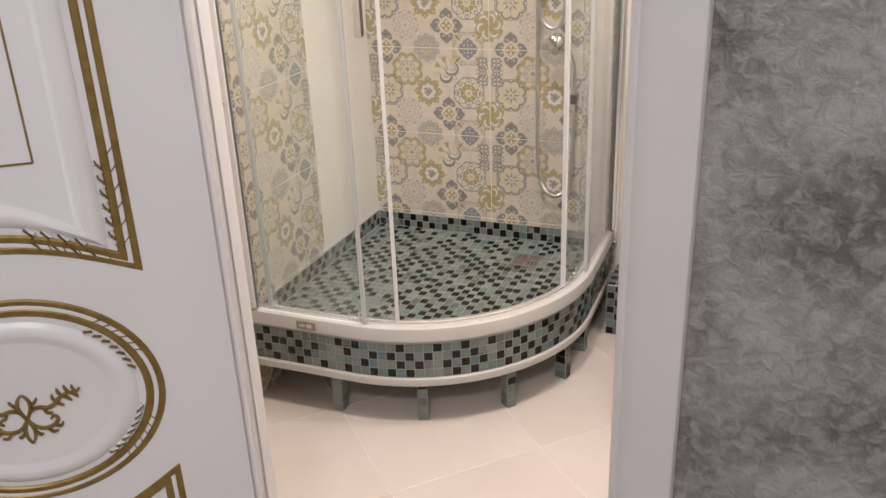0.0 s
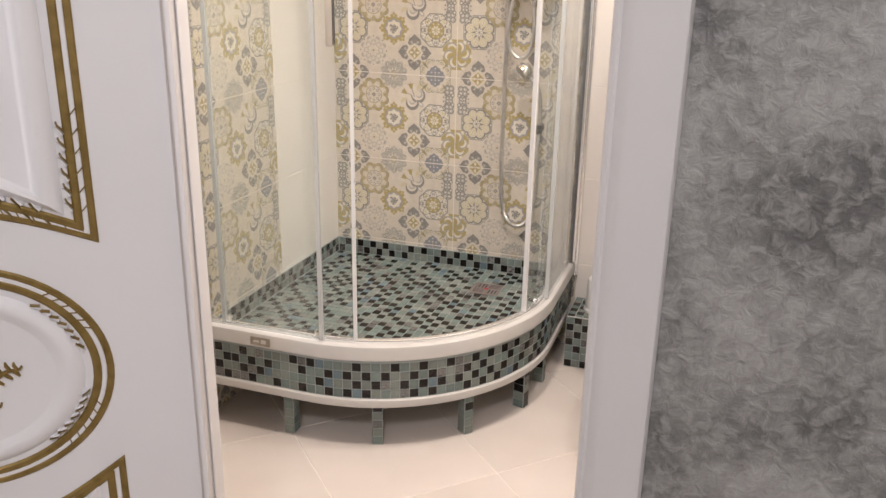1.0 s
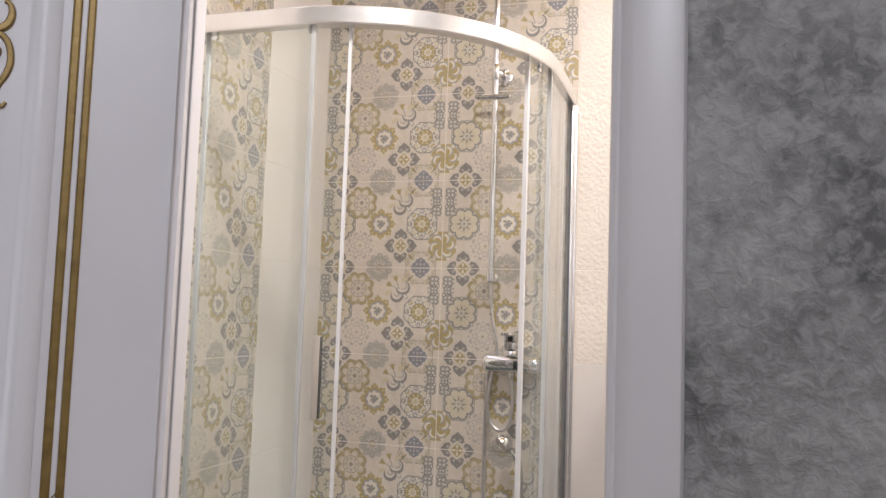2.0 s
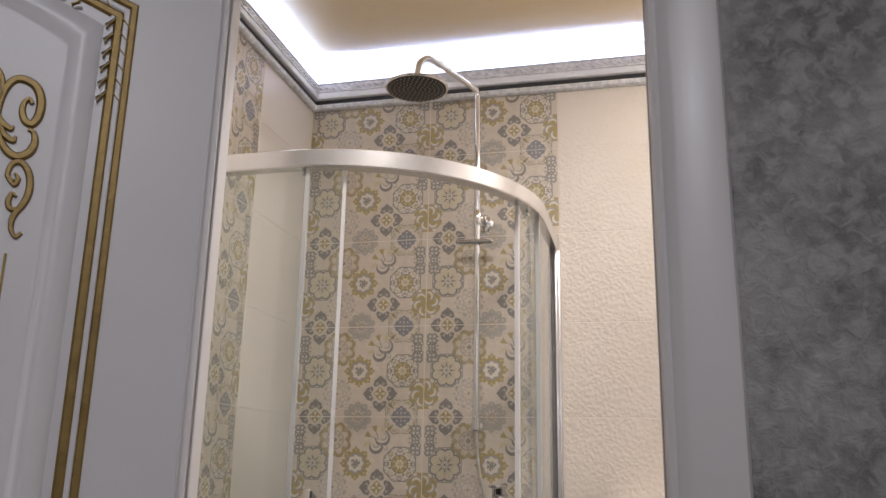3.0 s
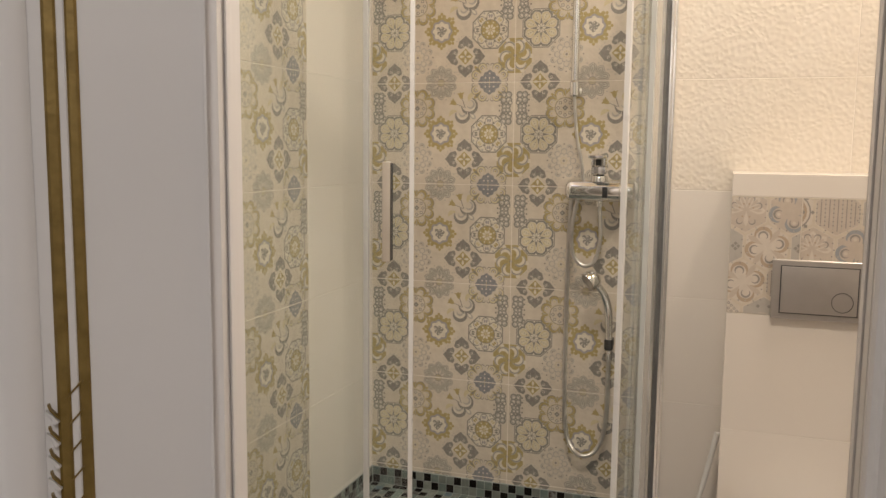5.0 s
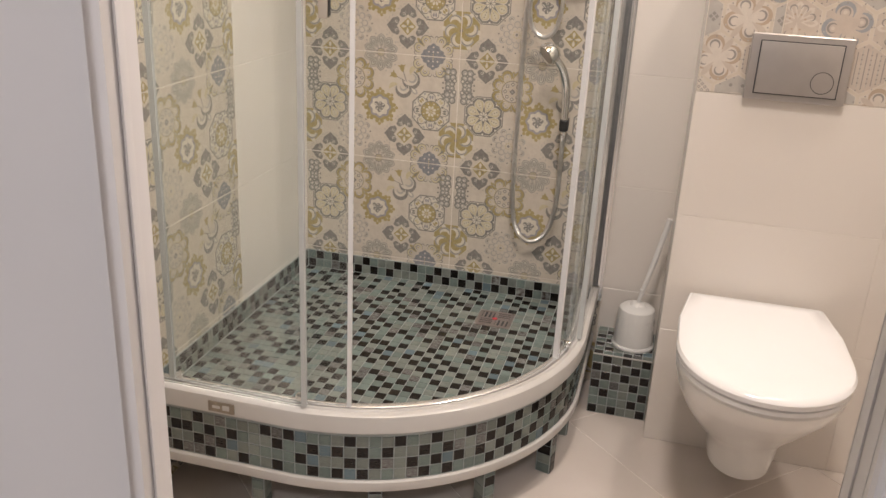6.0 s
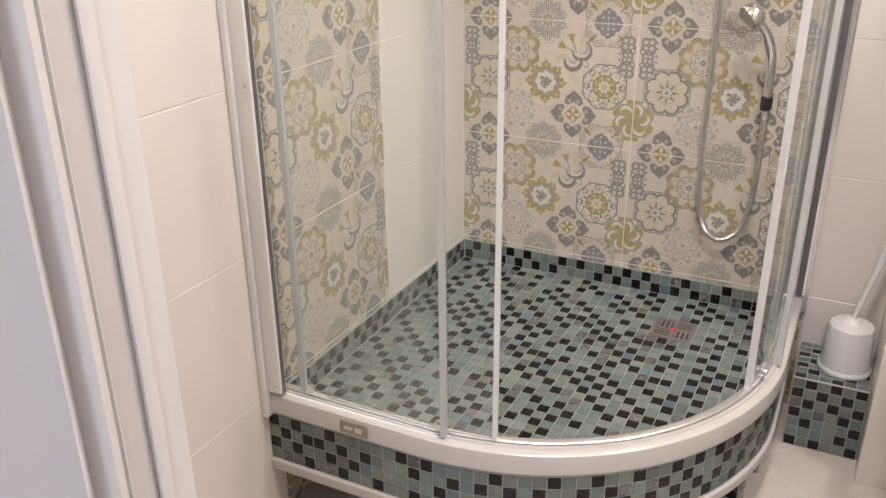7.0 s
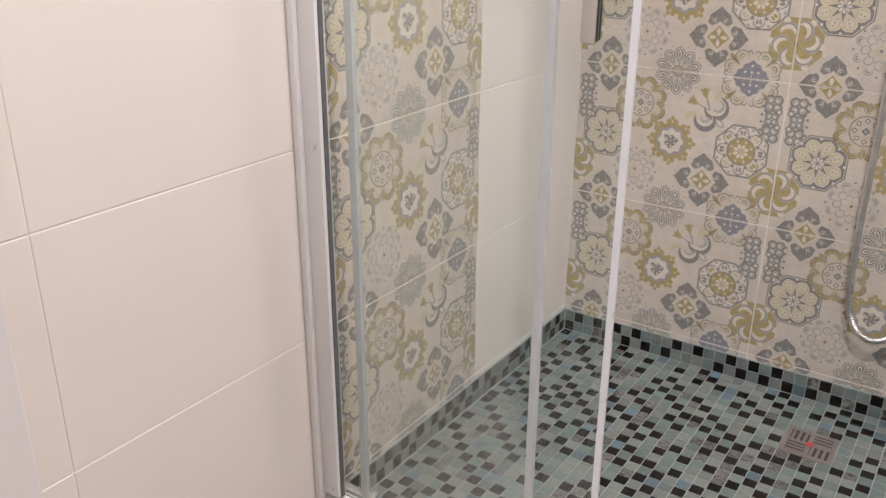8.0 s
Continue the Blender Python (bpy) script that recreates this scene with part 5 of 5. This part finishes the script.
def swirl(d):
    d.crescent(0.18, 0.12, 0.33, 0.16, -3.0, 1.2, GREY, 1)
    d.crescent(0.20, 0.15, 0.25, 0.07, -2.9, 1.0, CRM, 2)
    d.crescent(0.24, 0.17, 0.16, 0.09, -2.6, 1.6, PALE, 3)
    d.crescent(-0.10, -0.26, 0.30, 0.16, 0.5, -3.4, GREY, 1)
    d.crescent(-0.10, -0.22, 0.22, 0.07, 0.3, -3.3, CRM, 2)
    d.crescent(-0.10, -0.20, 0.13, 0.08, 0.2, -3.3, PALE, 3)
    d.crescent(0.42, 0.36, 0.24, 0.19, 1.3, 3.4, STRAW, 1)
    d.crescent(-0.44, -0.36, 0.24, 0.17, 1.2, 3.0, STRAW, 1)
    for x, y, a in ((-0.17, 0.50, 1.75), (-0.48, 0.22, 2.6)):
        bell = []
        for u, v in ((-0.14, 0.0), (-0.05, -0.075), (0.06, -0.10), (0.15, -0.17), (0.13, -0.05), (0.18, 0.0), (0.13, 0.05), (0.15, 0.17), (0.06, 0.10), (-0.05, 0.075)):
            bell.append((x + u * math.cos(a) - v * math.sin(a), y + u * math.sin(a) + v * math.cos(a)))
        d.add(bell, OLIVE, 2)
        d.add([(x * 0.9, y * 0.9), (x * 0.9 + 0.03, y * 0.9 + 0.01), (0.03, 0.02), (0.0, 0.0)], GREY, 1)
    d.petal(-0.75, 0.20, 0.66, 0.10, PALE, 1)
    d.petal(-0.75, 0.30, 0.58, 0.05, CRM, 2)


def knot(d):
    for sx in (-1, 1):
        for y in (0.44, 0.0, -0.44):
            k = 1.0 if y else 0.8
            for q in range(4):
                a = q * math.pi / 2 + math.pi / 4
                x0, y0 = sx * 0.34 + 0.150 * k * math.cos(a), y + 0.150 * k * math.sin(a)
                d.disc(0.150 * k, GREY, 1, x0, y0, 12)
                d.disc(0.092 * k, PALE, 2, x0, y0, 10)
                d.disc(0.062 * k, CRM, 3, x0, y0, 9)
                d.crescent(x0, y0, 0.040, 0.026, a - 2.2, a + 2.2, GREY, 4, 7)
            d.disc(0.055, GREY, 4, sx * 0.34, y, 4)
            d.disc(0.026, CRM, 5, sx * 0.34, y, 4)
            for v in (-1, 1):
                d.disc(0.042, GREY, 2, sx * 0.62, y + v * 0.10, 8)
        for y in (0.22, -0.22):
            d.disc(0.095, GREY, 3, sx * 0.16, y, 10)
            d.disc(0.052, CRM, 4, sx * 0.16, y, 8)
            d.disc(0.060, GREY, 2, sx * 0.52, y, 9)
        d.petal(sx * 0.95, 0.66, 0.86, 0.045, GREY, 1)
        d.petal(-sx * 0.95 + (math.pi if sx < 0 else 0), 0.66, 0.86, 0.045, GREY, 1)


def gear(d):
    d.ring(0.42, 0.56, OLIVE, 1, n=24)
    for a in T8:
        for v in (-0.17, 0.17):
            d.disc(0.085, OLIVE, 1, 0.60 * math.cos(a + v), 0.60 * math.sin(a + v), 9)
        d.disc(0.066, OLIVE, 2, 0.70 * math.cos(a), 0.70 * math.sin(a), 9)
        d.disc(0.024, STRAW, 3, 0.60 * math.cos(a), 0.60 * math.sin(a), 6)
    d.add([((0.455 + 0.03 * math.cos(8 * t)) * math.cos(t), (0.455 + 0.03 * math.cos(8 * t)) * math.sin(t)) for t in np.linspace(0, 2 * math.pi, 48, endpoint=False)], INDIGO, 2)
    d.add([((0.365 + 0.035 * math.cos(8 * t)) * math.cos(t), (0.365 + 0.035 * math.cos(8 * t)) * math.sin(t)) for t in np.linspace(0, 2 * math.pi, 48, endpoint=False)], CRM, 3)
    for i, (a, r) in enumerate(((0.3, 0.24), (1.3, 0.20), (2.5, 0.27), (3.7, 0.22), (4.6, 0.25), (5.6, 0.18))):
        d.petal(a, 0.02, r, 0.080, GREY, 4)
        d.petal(a + 0.2, 0.08, r * 0.85, 0.022, CRM, 5)
    d.disc(0.07, GREY, 6, 0.01, 0.02)
    d.disc(0.03, PALE, 7, 0.01, 0.02, 8)


def rosette(d):
    d.disc(0.84, GREY, 1, n=8, turn=math.pi / 8)
    d.disc(0.785, CRM, 2, n=8, turn=math.pi / 8)
    for i, a in enumerate(T8):
        b = a + math.pi / 8
        d.crescent(0.55 * math.cos(a), 0.55 * math.sin(a), 0.155, 0.040, a - 2.3, a + 2.3, GREY, 3)
        for v in (-0.085, 0.085):
            d.petal(a + v, 0.46, 0.64, 0.045, (GREY, STRAW, INDIGO, OLIVE)[i % 4], 4)
        d.disc(0.050, PALE, 3, 0.72 * math.cos(b), 0.72 * math.sin(b), 8)
        d.petal(b, 0.40, 0.56, 0.040, GREY, 3)
        d.disc(0.034, CRM, 7, 0.31 * math.cos(b), 0.31 * math.sin(b), 7)
        d.petal(b, 0.05, 0.23, 0.050, CRM, 7)
        d.disc(0.024, GREY, 7, 0.36 * math.cos(a), 0.36 * math.sin(a), 6)
    d.disc(0.425, GREY, 5, n=24)
    d.disc(0.395, OLIVE, 6, n=24)
    d.disc(0.05, STRAW, 8, n=8)


def octagon(d):
    d.disc(0.84, GREY, 1, n=8, turn=math.pi / 8)
    d.disc(0.80, CRM, 2, n=8, turn=math.pi / 8)
    d.disc(0.78, GREY, 3, n=8, turn=math.pi / 8)
    for a in T8:
        b = a + math.pi / 8
        d.petal(b, 0.14, 0.705, 0.200, CRM, 4, tip=1.7)
        d.petal(b, 0.17, 0.680, 0.172, STRAW, 5, tip=1.7)
        d.petal(b, 0.26, 0.640, 0.105, PALESTRAW, 6, tip=1.7)
        for r in (0.36, 0.46, 0.56):
            d.disc(0.022, GREY, 7, r * math.cos(b), r * math.sin(b), 6)
        d.disc(0.040, CRM, 4, 0.70 * math.cos(a), 0.70 * math.sin(a), 8)
    for a in T8:
        d.petal(a, 0.03, 0.19, 0.038, CRM, 8)
    d.disc(0.03, GREY, 9, n=8)


def lace(d):
    for a in T8:
        b = a + math.pi / 8
        d.crescent(0.38 * math.cos(a), 0.38 * math.sin(a), 0.11, 0.042, a - 2.5, a + 2.5, PALE, 1)
        d.crescent(0.57 * math.cos(b), 0.57 * math.sin(b), 0.11, 0.045, b - 2.2, b + 2.6, PALE, 1)
        d.crescent(0.57 * math.cos(b), 0.57 * math.sin(b), 0.05, 0.035, b - 2.2, b + 2.2, GREY, 2)
        d.crescent(0.22 * math.cos(b), 0.22 * math.sin(b), 0.09, 0.036, b - 2.0, b + 2.0, PALE, 1)
        d.disc(0.032, GREY, 2, 0.68 * math.cos(a), 0.68 * math.sin(a), 7)
        d.disc(0.032, STRAW, 2, 0.12 * math.cos(a), 0.12 * math.sin(a), 7)
    d.disc(0.05, GREY, 2, n=8)


def pinwheel(d):
    d.disc(0.76, OLIVE, 1, n=8, turn=math.pi / 8)
    for i in range(6):
        a = 2 * math.pi * i / 6 + 0.25
        x, y = 0.36 * math.cos(a), 0.36 * math.sin(a)
        d.crescent(x, y, 0.26, 0.13, a - 2.6, a + 0.5, PALE, 2)
        d.crescent(x, y, 0.19, 0.12, a - 2.3, a + 0.7, CRM, 3)
        d.crescent(x, y, 0.27, 0.028, a - 2.7, a + 0.4, GREY, 4)
        d.disc(0.09, CRM, 2, 0.68 * math.cos(a + 0.75), 0.68 * math.sin(a + 0.75), 9)
    d.disc(0.07, GREY, 4, n=8)


MOTIFS = ((daisy, 0, 0), (star, 2, 0), (diamond, 4, 0), (swirl, 1, 1), (knot, 3, 1), (wheel, 5, 1), (gear, 0, 2), (rosette, 2, 2), (octagon, 4, 2), (lace, 5, 3), (diamond, 1, 3), (pinwheel, 3, 3))


def print_mesh(name, cells_x, z_lo, z_hi):
    """The printed pattern of one tile, cut to its outline; x runs right, z up, the face looks to -y."""
    d = Drawing()
    for fn, c, r in MOTIFS:
        for u in range(-1, 2):
            for v in range(-1, 2):
                x, z = (c - 3) % 6 + u * 6, 4 - r + v * 4
                if -0.9 < x < 6.9 and -0.9 < z < 4.9:
                    d.c = (x, z)
                    fn(d)
    bm = bmesh.new()
    for k, (pts, ink, layer) in enumerate(d.shapes):
        f = bm.faces.new([bm.verts.new((x * CELL, -0.00014 * layer - 0.0000012 * (k % 110), z * CELL)) for x, z in pts])
        f.material_index = ink
        if f.calc_area() > 0:
            f.normal_update()
            if f.normal.y > 0:
                f.normal_flip()
    for co, no in (((0.0015, 0, 0), (-1, 0, 0)), ((6 * CELL - 0.0015, 0, 0), (1, 0, 0)), ((0, 0, z_lo), (0, 0, -1)), ((0, 0, z_hi), (0, 0, 1))):
        bmesh.ops.bisect_plane(bm, geom=bm.verts[:] + bm.edges[:] + bm.faces[:], plane_co=co, plane_no=no, clear_outer=True)
    return mesh_of(bm, name, *INKS)


def hex_print(x0, x1, z0, z1, seed):
    """Faded patchwork of hexagons, cut to one tile of the cistern wall."""
    rnd = random.Random(seed)
    d = Drawing()
    r = 0.058 / CELL
    for j in range(-1, 5):
        for i in range(-1, 9):
            d.c = ((1.048 + (i + 0.5 * (j % 2)) * r * math.sqrt(3) * CELL) / CELL, (0.905 + j * r * 1.5 * CELL) / CELL)
            q = (i * 3 + j * 5 + rnd.randrange(2)) % 7
            d.disc(r * 1.00, CRM, 1, n=6, turn=math.pi / 6)
            d.disc(r * 0.96, (CRM, STRAW, STRAW, PALE, CRM, STRAW, CRM)[q], 2, n=6, turn=math.pi / 6)
            for k in range(18):
                a = 2 * math.pi * k / 18
                e = r * 0.84 / max(math.cos((a - math.pi / 6 + math.pi / 6) % (math.pi / 3) - math.pi / 6), 0.8)
                if q not in (0, 4):
                    d.disc(0.028, GREY if k % 2 else PALE, 3, e * math.cos(a), e * math.sin(a), 5)
            if q == 0:
                for u in range(-7, 8):
                    for v in range(-7, 8):
                        if (u + v) % 2 == 0 and math.hypot(u, v) * 0.095 < r * 0.80:
                            d.disc(0.062, GREY, 3, u * 0.095, v * 0.095, 4)
                            d.disc(0.030, CRM, 4, u * 0.095, v * 0.095, 4)
            elif q == 1:
                for u in range(-5, 6):
                    h = 0.80 * r * (1 - 0.5 * abs(u) / 5)
                    d.add([(u * 0.13, -h), (u * 0.13 + 0.03, -h), (u * 0.13 + 0.03, h), (u * 0.13, h)], PALE if u % 2 else GREY, 3)
                    for w in range(-4, 5):
                        if abs(w) * 0.14 < h and u % 2:
                            d.disc(0.030, GREY, 4, u * 0.13 + 0.015, w * 0.14, 4)
            elif q == 2:
                for a in (0.0, 0.8, 1.57, 2.35, 3.14):
                    d.petal(a, 0.10, r * 0.80, 0.12, CRM, 3)
                    d.petal(a, 0.18, r * 0.66, 0.05, STRAW, 4)
                d.petal(-1.57, 0.0, r * 0.7, 0.07, CRM, 3)
                for a in (0.4, 1.2, 1.95, 2.75, 4.2, 5.2):
                    d.crescent(0.42 * math.cos(a), 0.42 * math.sin(a), 0.10, 0.045, a - 2.2, a + 2.0, GREY, 5)
                    d.disc(0.035, OLIVE, 5, 0.24 * math.cos(a), 0.24 * math.sin(a), 6)
            elif q == 3:
                for sx in (-1, 1):
                    for a in (0.0, 1.57, 3.14, 4.71):
                        x = sx * 0.42 + 0.09 * math.cos(a)
                        d.disc(0.070, GREY, 3, x, 0.09 * math.sin(a), 4, a)
                    for y in (-0.42, 0.42):
                        d.disc(0.060, GREY, 3, sx * 0.18, y, 6)
                for w in range(-2, 3):
                    d.add([(-0.16, w * 0.09 - 0.012), (0.16, w * 0.09 - 0.012), (0.16, w * 0.09 + 0.012), (-0.16, w * 0.09 + 0.012)], CRM, 3)
            elif q == 4:
                d.ring(r * 0.74, r * 0.80, GREY, 3, n=20)
                d.ring(r * 0.52, r * 0.64, OLIVE, 3, n=20)
                for a in T8:
                    d.disc(0.070, GREY, 4, r * 0.86 * math.cos(a), r * 0.86 * math.sin(a), 4, a)
                    d.petal(a, r * 0.24, r * 0.56, 0.07, GREY, 4)
                d.disc(r * 0.26, STRAW, 5, n=16)
                d.disc(r * 0.14, CRM, 6, n=12)
            else:
                ink = BLUE if q == 5 else OLIVE
                for a in (0.3, 1.9, 3.4, 5.0):
                    x, y = 0.40 * math.cos(a), 0.40 * math.sin(a)
                    d.crescent(x, y, 0.26, 0.13, a - 2.4, a + 1.6, ink, 3)
                    d.crescent(x, y, 0.14, 0.07, a - 2.6, a + 1.9, GREY, 4)
                    d.disc(0.06, CRM, 5, x, y, 8)
                    d.petal(a + 0.7, 0.15, 0.72, 0.09, STRAW, 4)
    bm = bmesh.new()
    for k, (pts, ink, layer) in enumerate(d.shapes):
        f = bm.faces.new([bm.verts.new((x * CELL, BY - 0.0002 - 0.00012 * layer - 0.0000012 * (k % 90), z * CELL)) for x, z in pts])
        f.material_index = ink
        f.normal_update()
        if f.normal.y > 0:
            f.normal_flip()
    for co, no in (((x0 + 0.0015, 0, 0), (-1, 0, 0)), ((x1 - 0.0015, 0, 0), (1, 0, 0)), ((0, 0, z0 + 0.0015), (0, 0, -1)), ((0, 0, z1 - 0.0015), (0, 0, 1))):
        bmesh.ops.bisect_plane(bm, geom=bm.verts[:] + bm.edges[:] + bm.faces[:], plane_co=co, plane_no=no, clear_outer=True)
    return mesh_of(bm, "tile_print", *FADED)


FADED = [surface("faded_" + n, a, tuple(v * 1.12 for v in a), 60, 0.4, bump=0.2, bump_scale=300) for n, a in (("grey", (0.27, 0.25, 0.235)), ("pale_grey", (0.42, 0.395, 0.365)), ("ochre", (0.42, 0.33, 0.25)), ("blue", (0.30, 0.31, 0.33)), ("cream", (0.58, 0.525, 0.465)), ("straw", (0.50, 0.435, 0.375)), ("violet", (0.40, 0.36, 0.34)), ("pale_straw", (0.56, 0.48, 0.38)))]
for t, (x0, x1), sd in zip(BAND, ((BX0, 1.223), (1.223, 1.513), (1.513, ROOM_X)), (4, 8, 15)):
    under(new("print", hex_print(x0, x1, 0.914, 1.200, sd)), t)


# ---- wall and floor tiles ----
def tile_mesh(name, w, h, mat):
    bm = boxed(0.0007, w - 0.0007, 0.0, 0.009, 0.0007, h - 0.0007, 0.0009, 1)
    return mesh_of(bm, name, mat)


WALL_TOP = 2.63
PRINTS = {TILE_H: print_mesh("tile_print", 6, 0.0015, TILE_H - 0.0015), WALL_TOP - 2.4: print_mesh("tile_print", 6, 0.0015, WALL_TOP - 2.4 - 0.0015)}
made = {}


def wall_tile(wall, m, w, h, mat, printed=False):
    key = (round(w, 4), round(h, 4), mat.name)
    if key not in made:
        made[key] = tile_mesh("wall_tile", w, h, mat)
    ob = new("wall_tile", made[key])
    ob.matrix_basis = m
    under(ob, wall)
    if printed:
        p = new("print", PRINTS[h])
        p.matrix_basis = m @ pose(0, -0.0002, 0)
        under(p, ob)
    return ob


west = Matrix.Translation((0, 0, 0)) @ Matrix.Rotation(radians(90), 4, "Z")
for row in range(9):
    z, h = row * TILE_H, (TILE_H if row < 8 else WALL_TOP - 2.4)
    for x0, x1, decor in ((0.0, 0.45, True), (0.45, 0.9, True), (0.9, 1.35, False), (1.35, ROOM_X, False)):
        mat = PRINT_BASE if decor else (RELIEF if row >= 4 else CREAM)
        wall_tile(wall_north, pose(x0, 0, z), x1 - x0, h, mat, decor)
    for y0, y1, decor in ((0.0, -0.415, False), (-0.415, -0.865, True), (-0.865, -1.315, False), (-1.315, WALL_Y, False)):
        wall_tile(wall_west, pose(0, y1, z) @ west, y0 - y1, h, PRINT_BASE if decor else CREAM, decor)

FT = 0.431
bm = boxed(0.001, FT - 0.001, 0.001, FT - 0.001, -0.008, 0.0, 0.0012, 1)
whole = mesh_of(bm, "floor_tile", FLOOR_TILE)
turn45 = Matrix.Translation((0.562, -1.162, 0)) @ Matrix.Rotation(radians(45), 4, "Z")
for i in range(-4, 5):
    for j in range(-4, 6):
        m = turn45 @ pose(i * FT, j * FT, 0)
        corners = [m @ Vector((a, b, 0)) for a in (0, FT) for b in (0, FT)]
        lo_x, hi_x = min(c.x for c in corners), max(c.x for c in corners)
        lo_y, hi_y = min(c.y for c in corners), max(c.y for c in corners)
        if hi_x < 0.0 or lo_x > ROOM_X or hi_y < WALL_Y - 0.03 or lo_y > 0:
            continue
        if lo_x > 0.0 and hi_x < ROOM_X and lo_y > WALL_Y - 0.03 and hi_y < 0:
            ob = new("floor_tile", whole)
            ob.matrix_basis = m
        else:
            bm = boxed(0.001, FT - 0.001, 0.001, FT - 0.001, -0.008, 0.0, 0.0012, 1)
            bm.transform(m)
            for co, no in (((0.001, 0, 0), (-1, 0, 0)), ((ROOM_X - 0.001, 0, 0), (1, 0, 0)), ((0, WALL_Y - 0.03, 0), (0, -1, 0)), ((0, -0.001, 0), (0, 1, 0))):
                cut = bmesh.ops.bisect_plane(bm, geom=bm.verts[:] + bm.edges[:] + bm.faces[:], plane_co=co, plane_no=no, clear_outer=True)
                edges = [g for g in cut["geom_cut"] if isinstance(g, bmesh.types.BMEdge)]
                if edges:
                    bmesh.ops.contextual_create(bm, geom=edges)
            if not bm.faces:
                bm.free()
                continue
            ob = new("floor_tile", mesh_of(bm, "floor_tile", FLOOR_TILE))
        under(ob, floor)
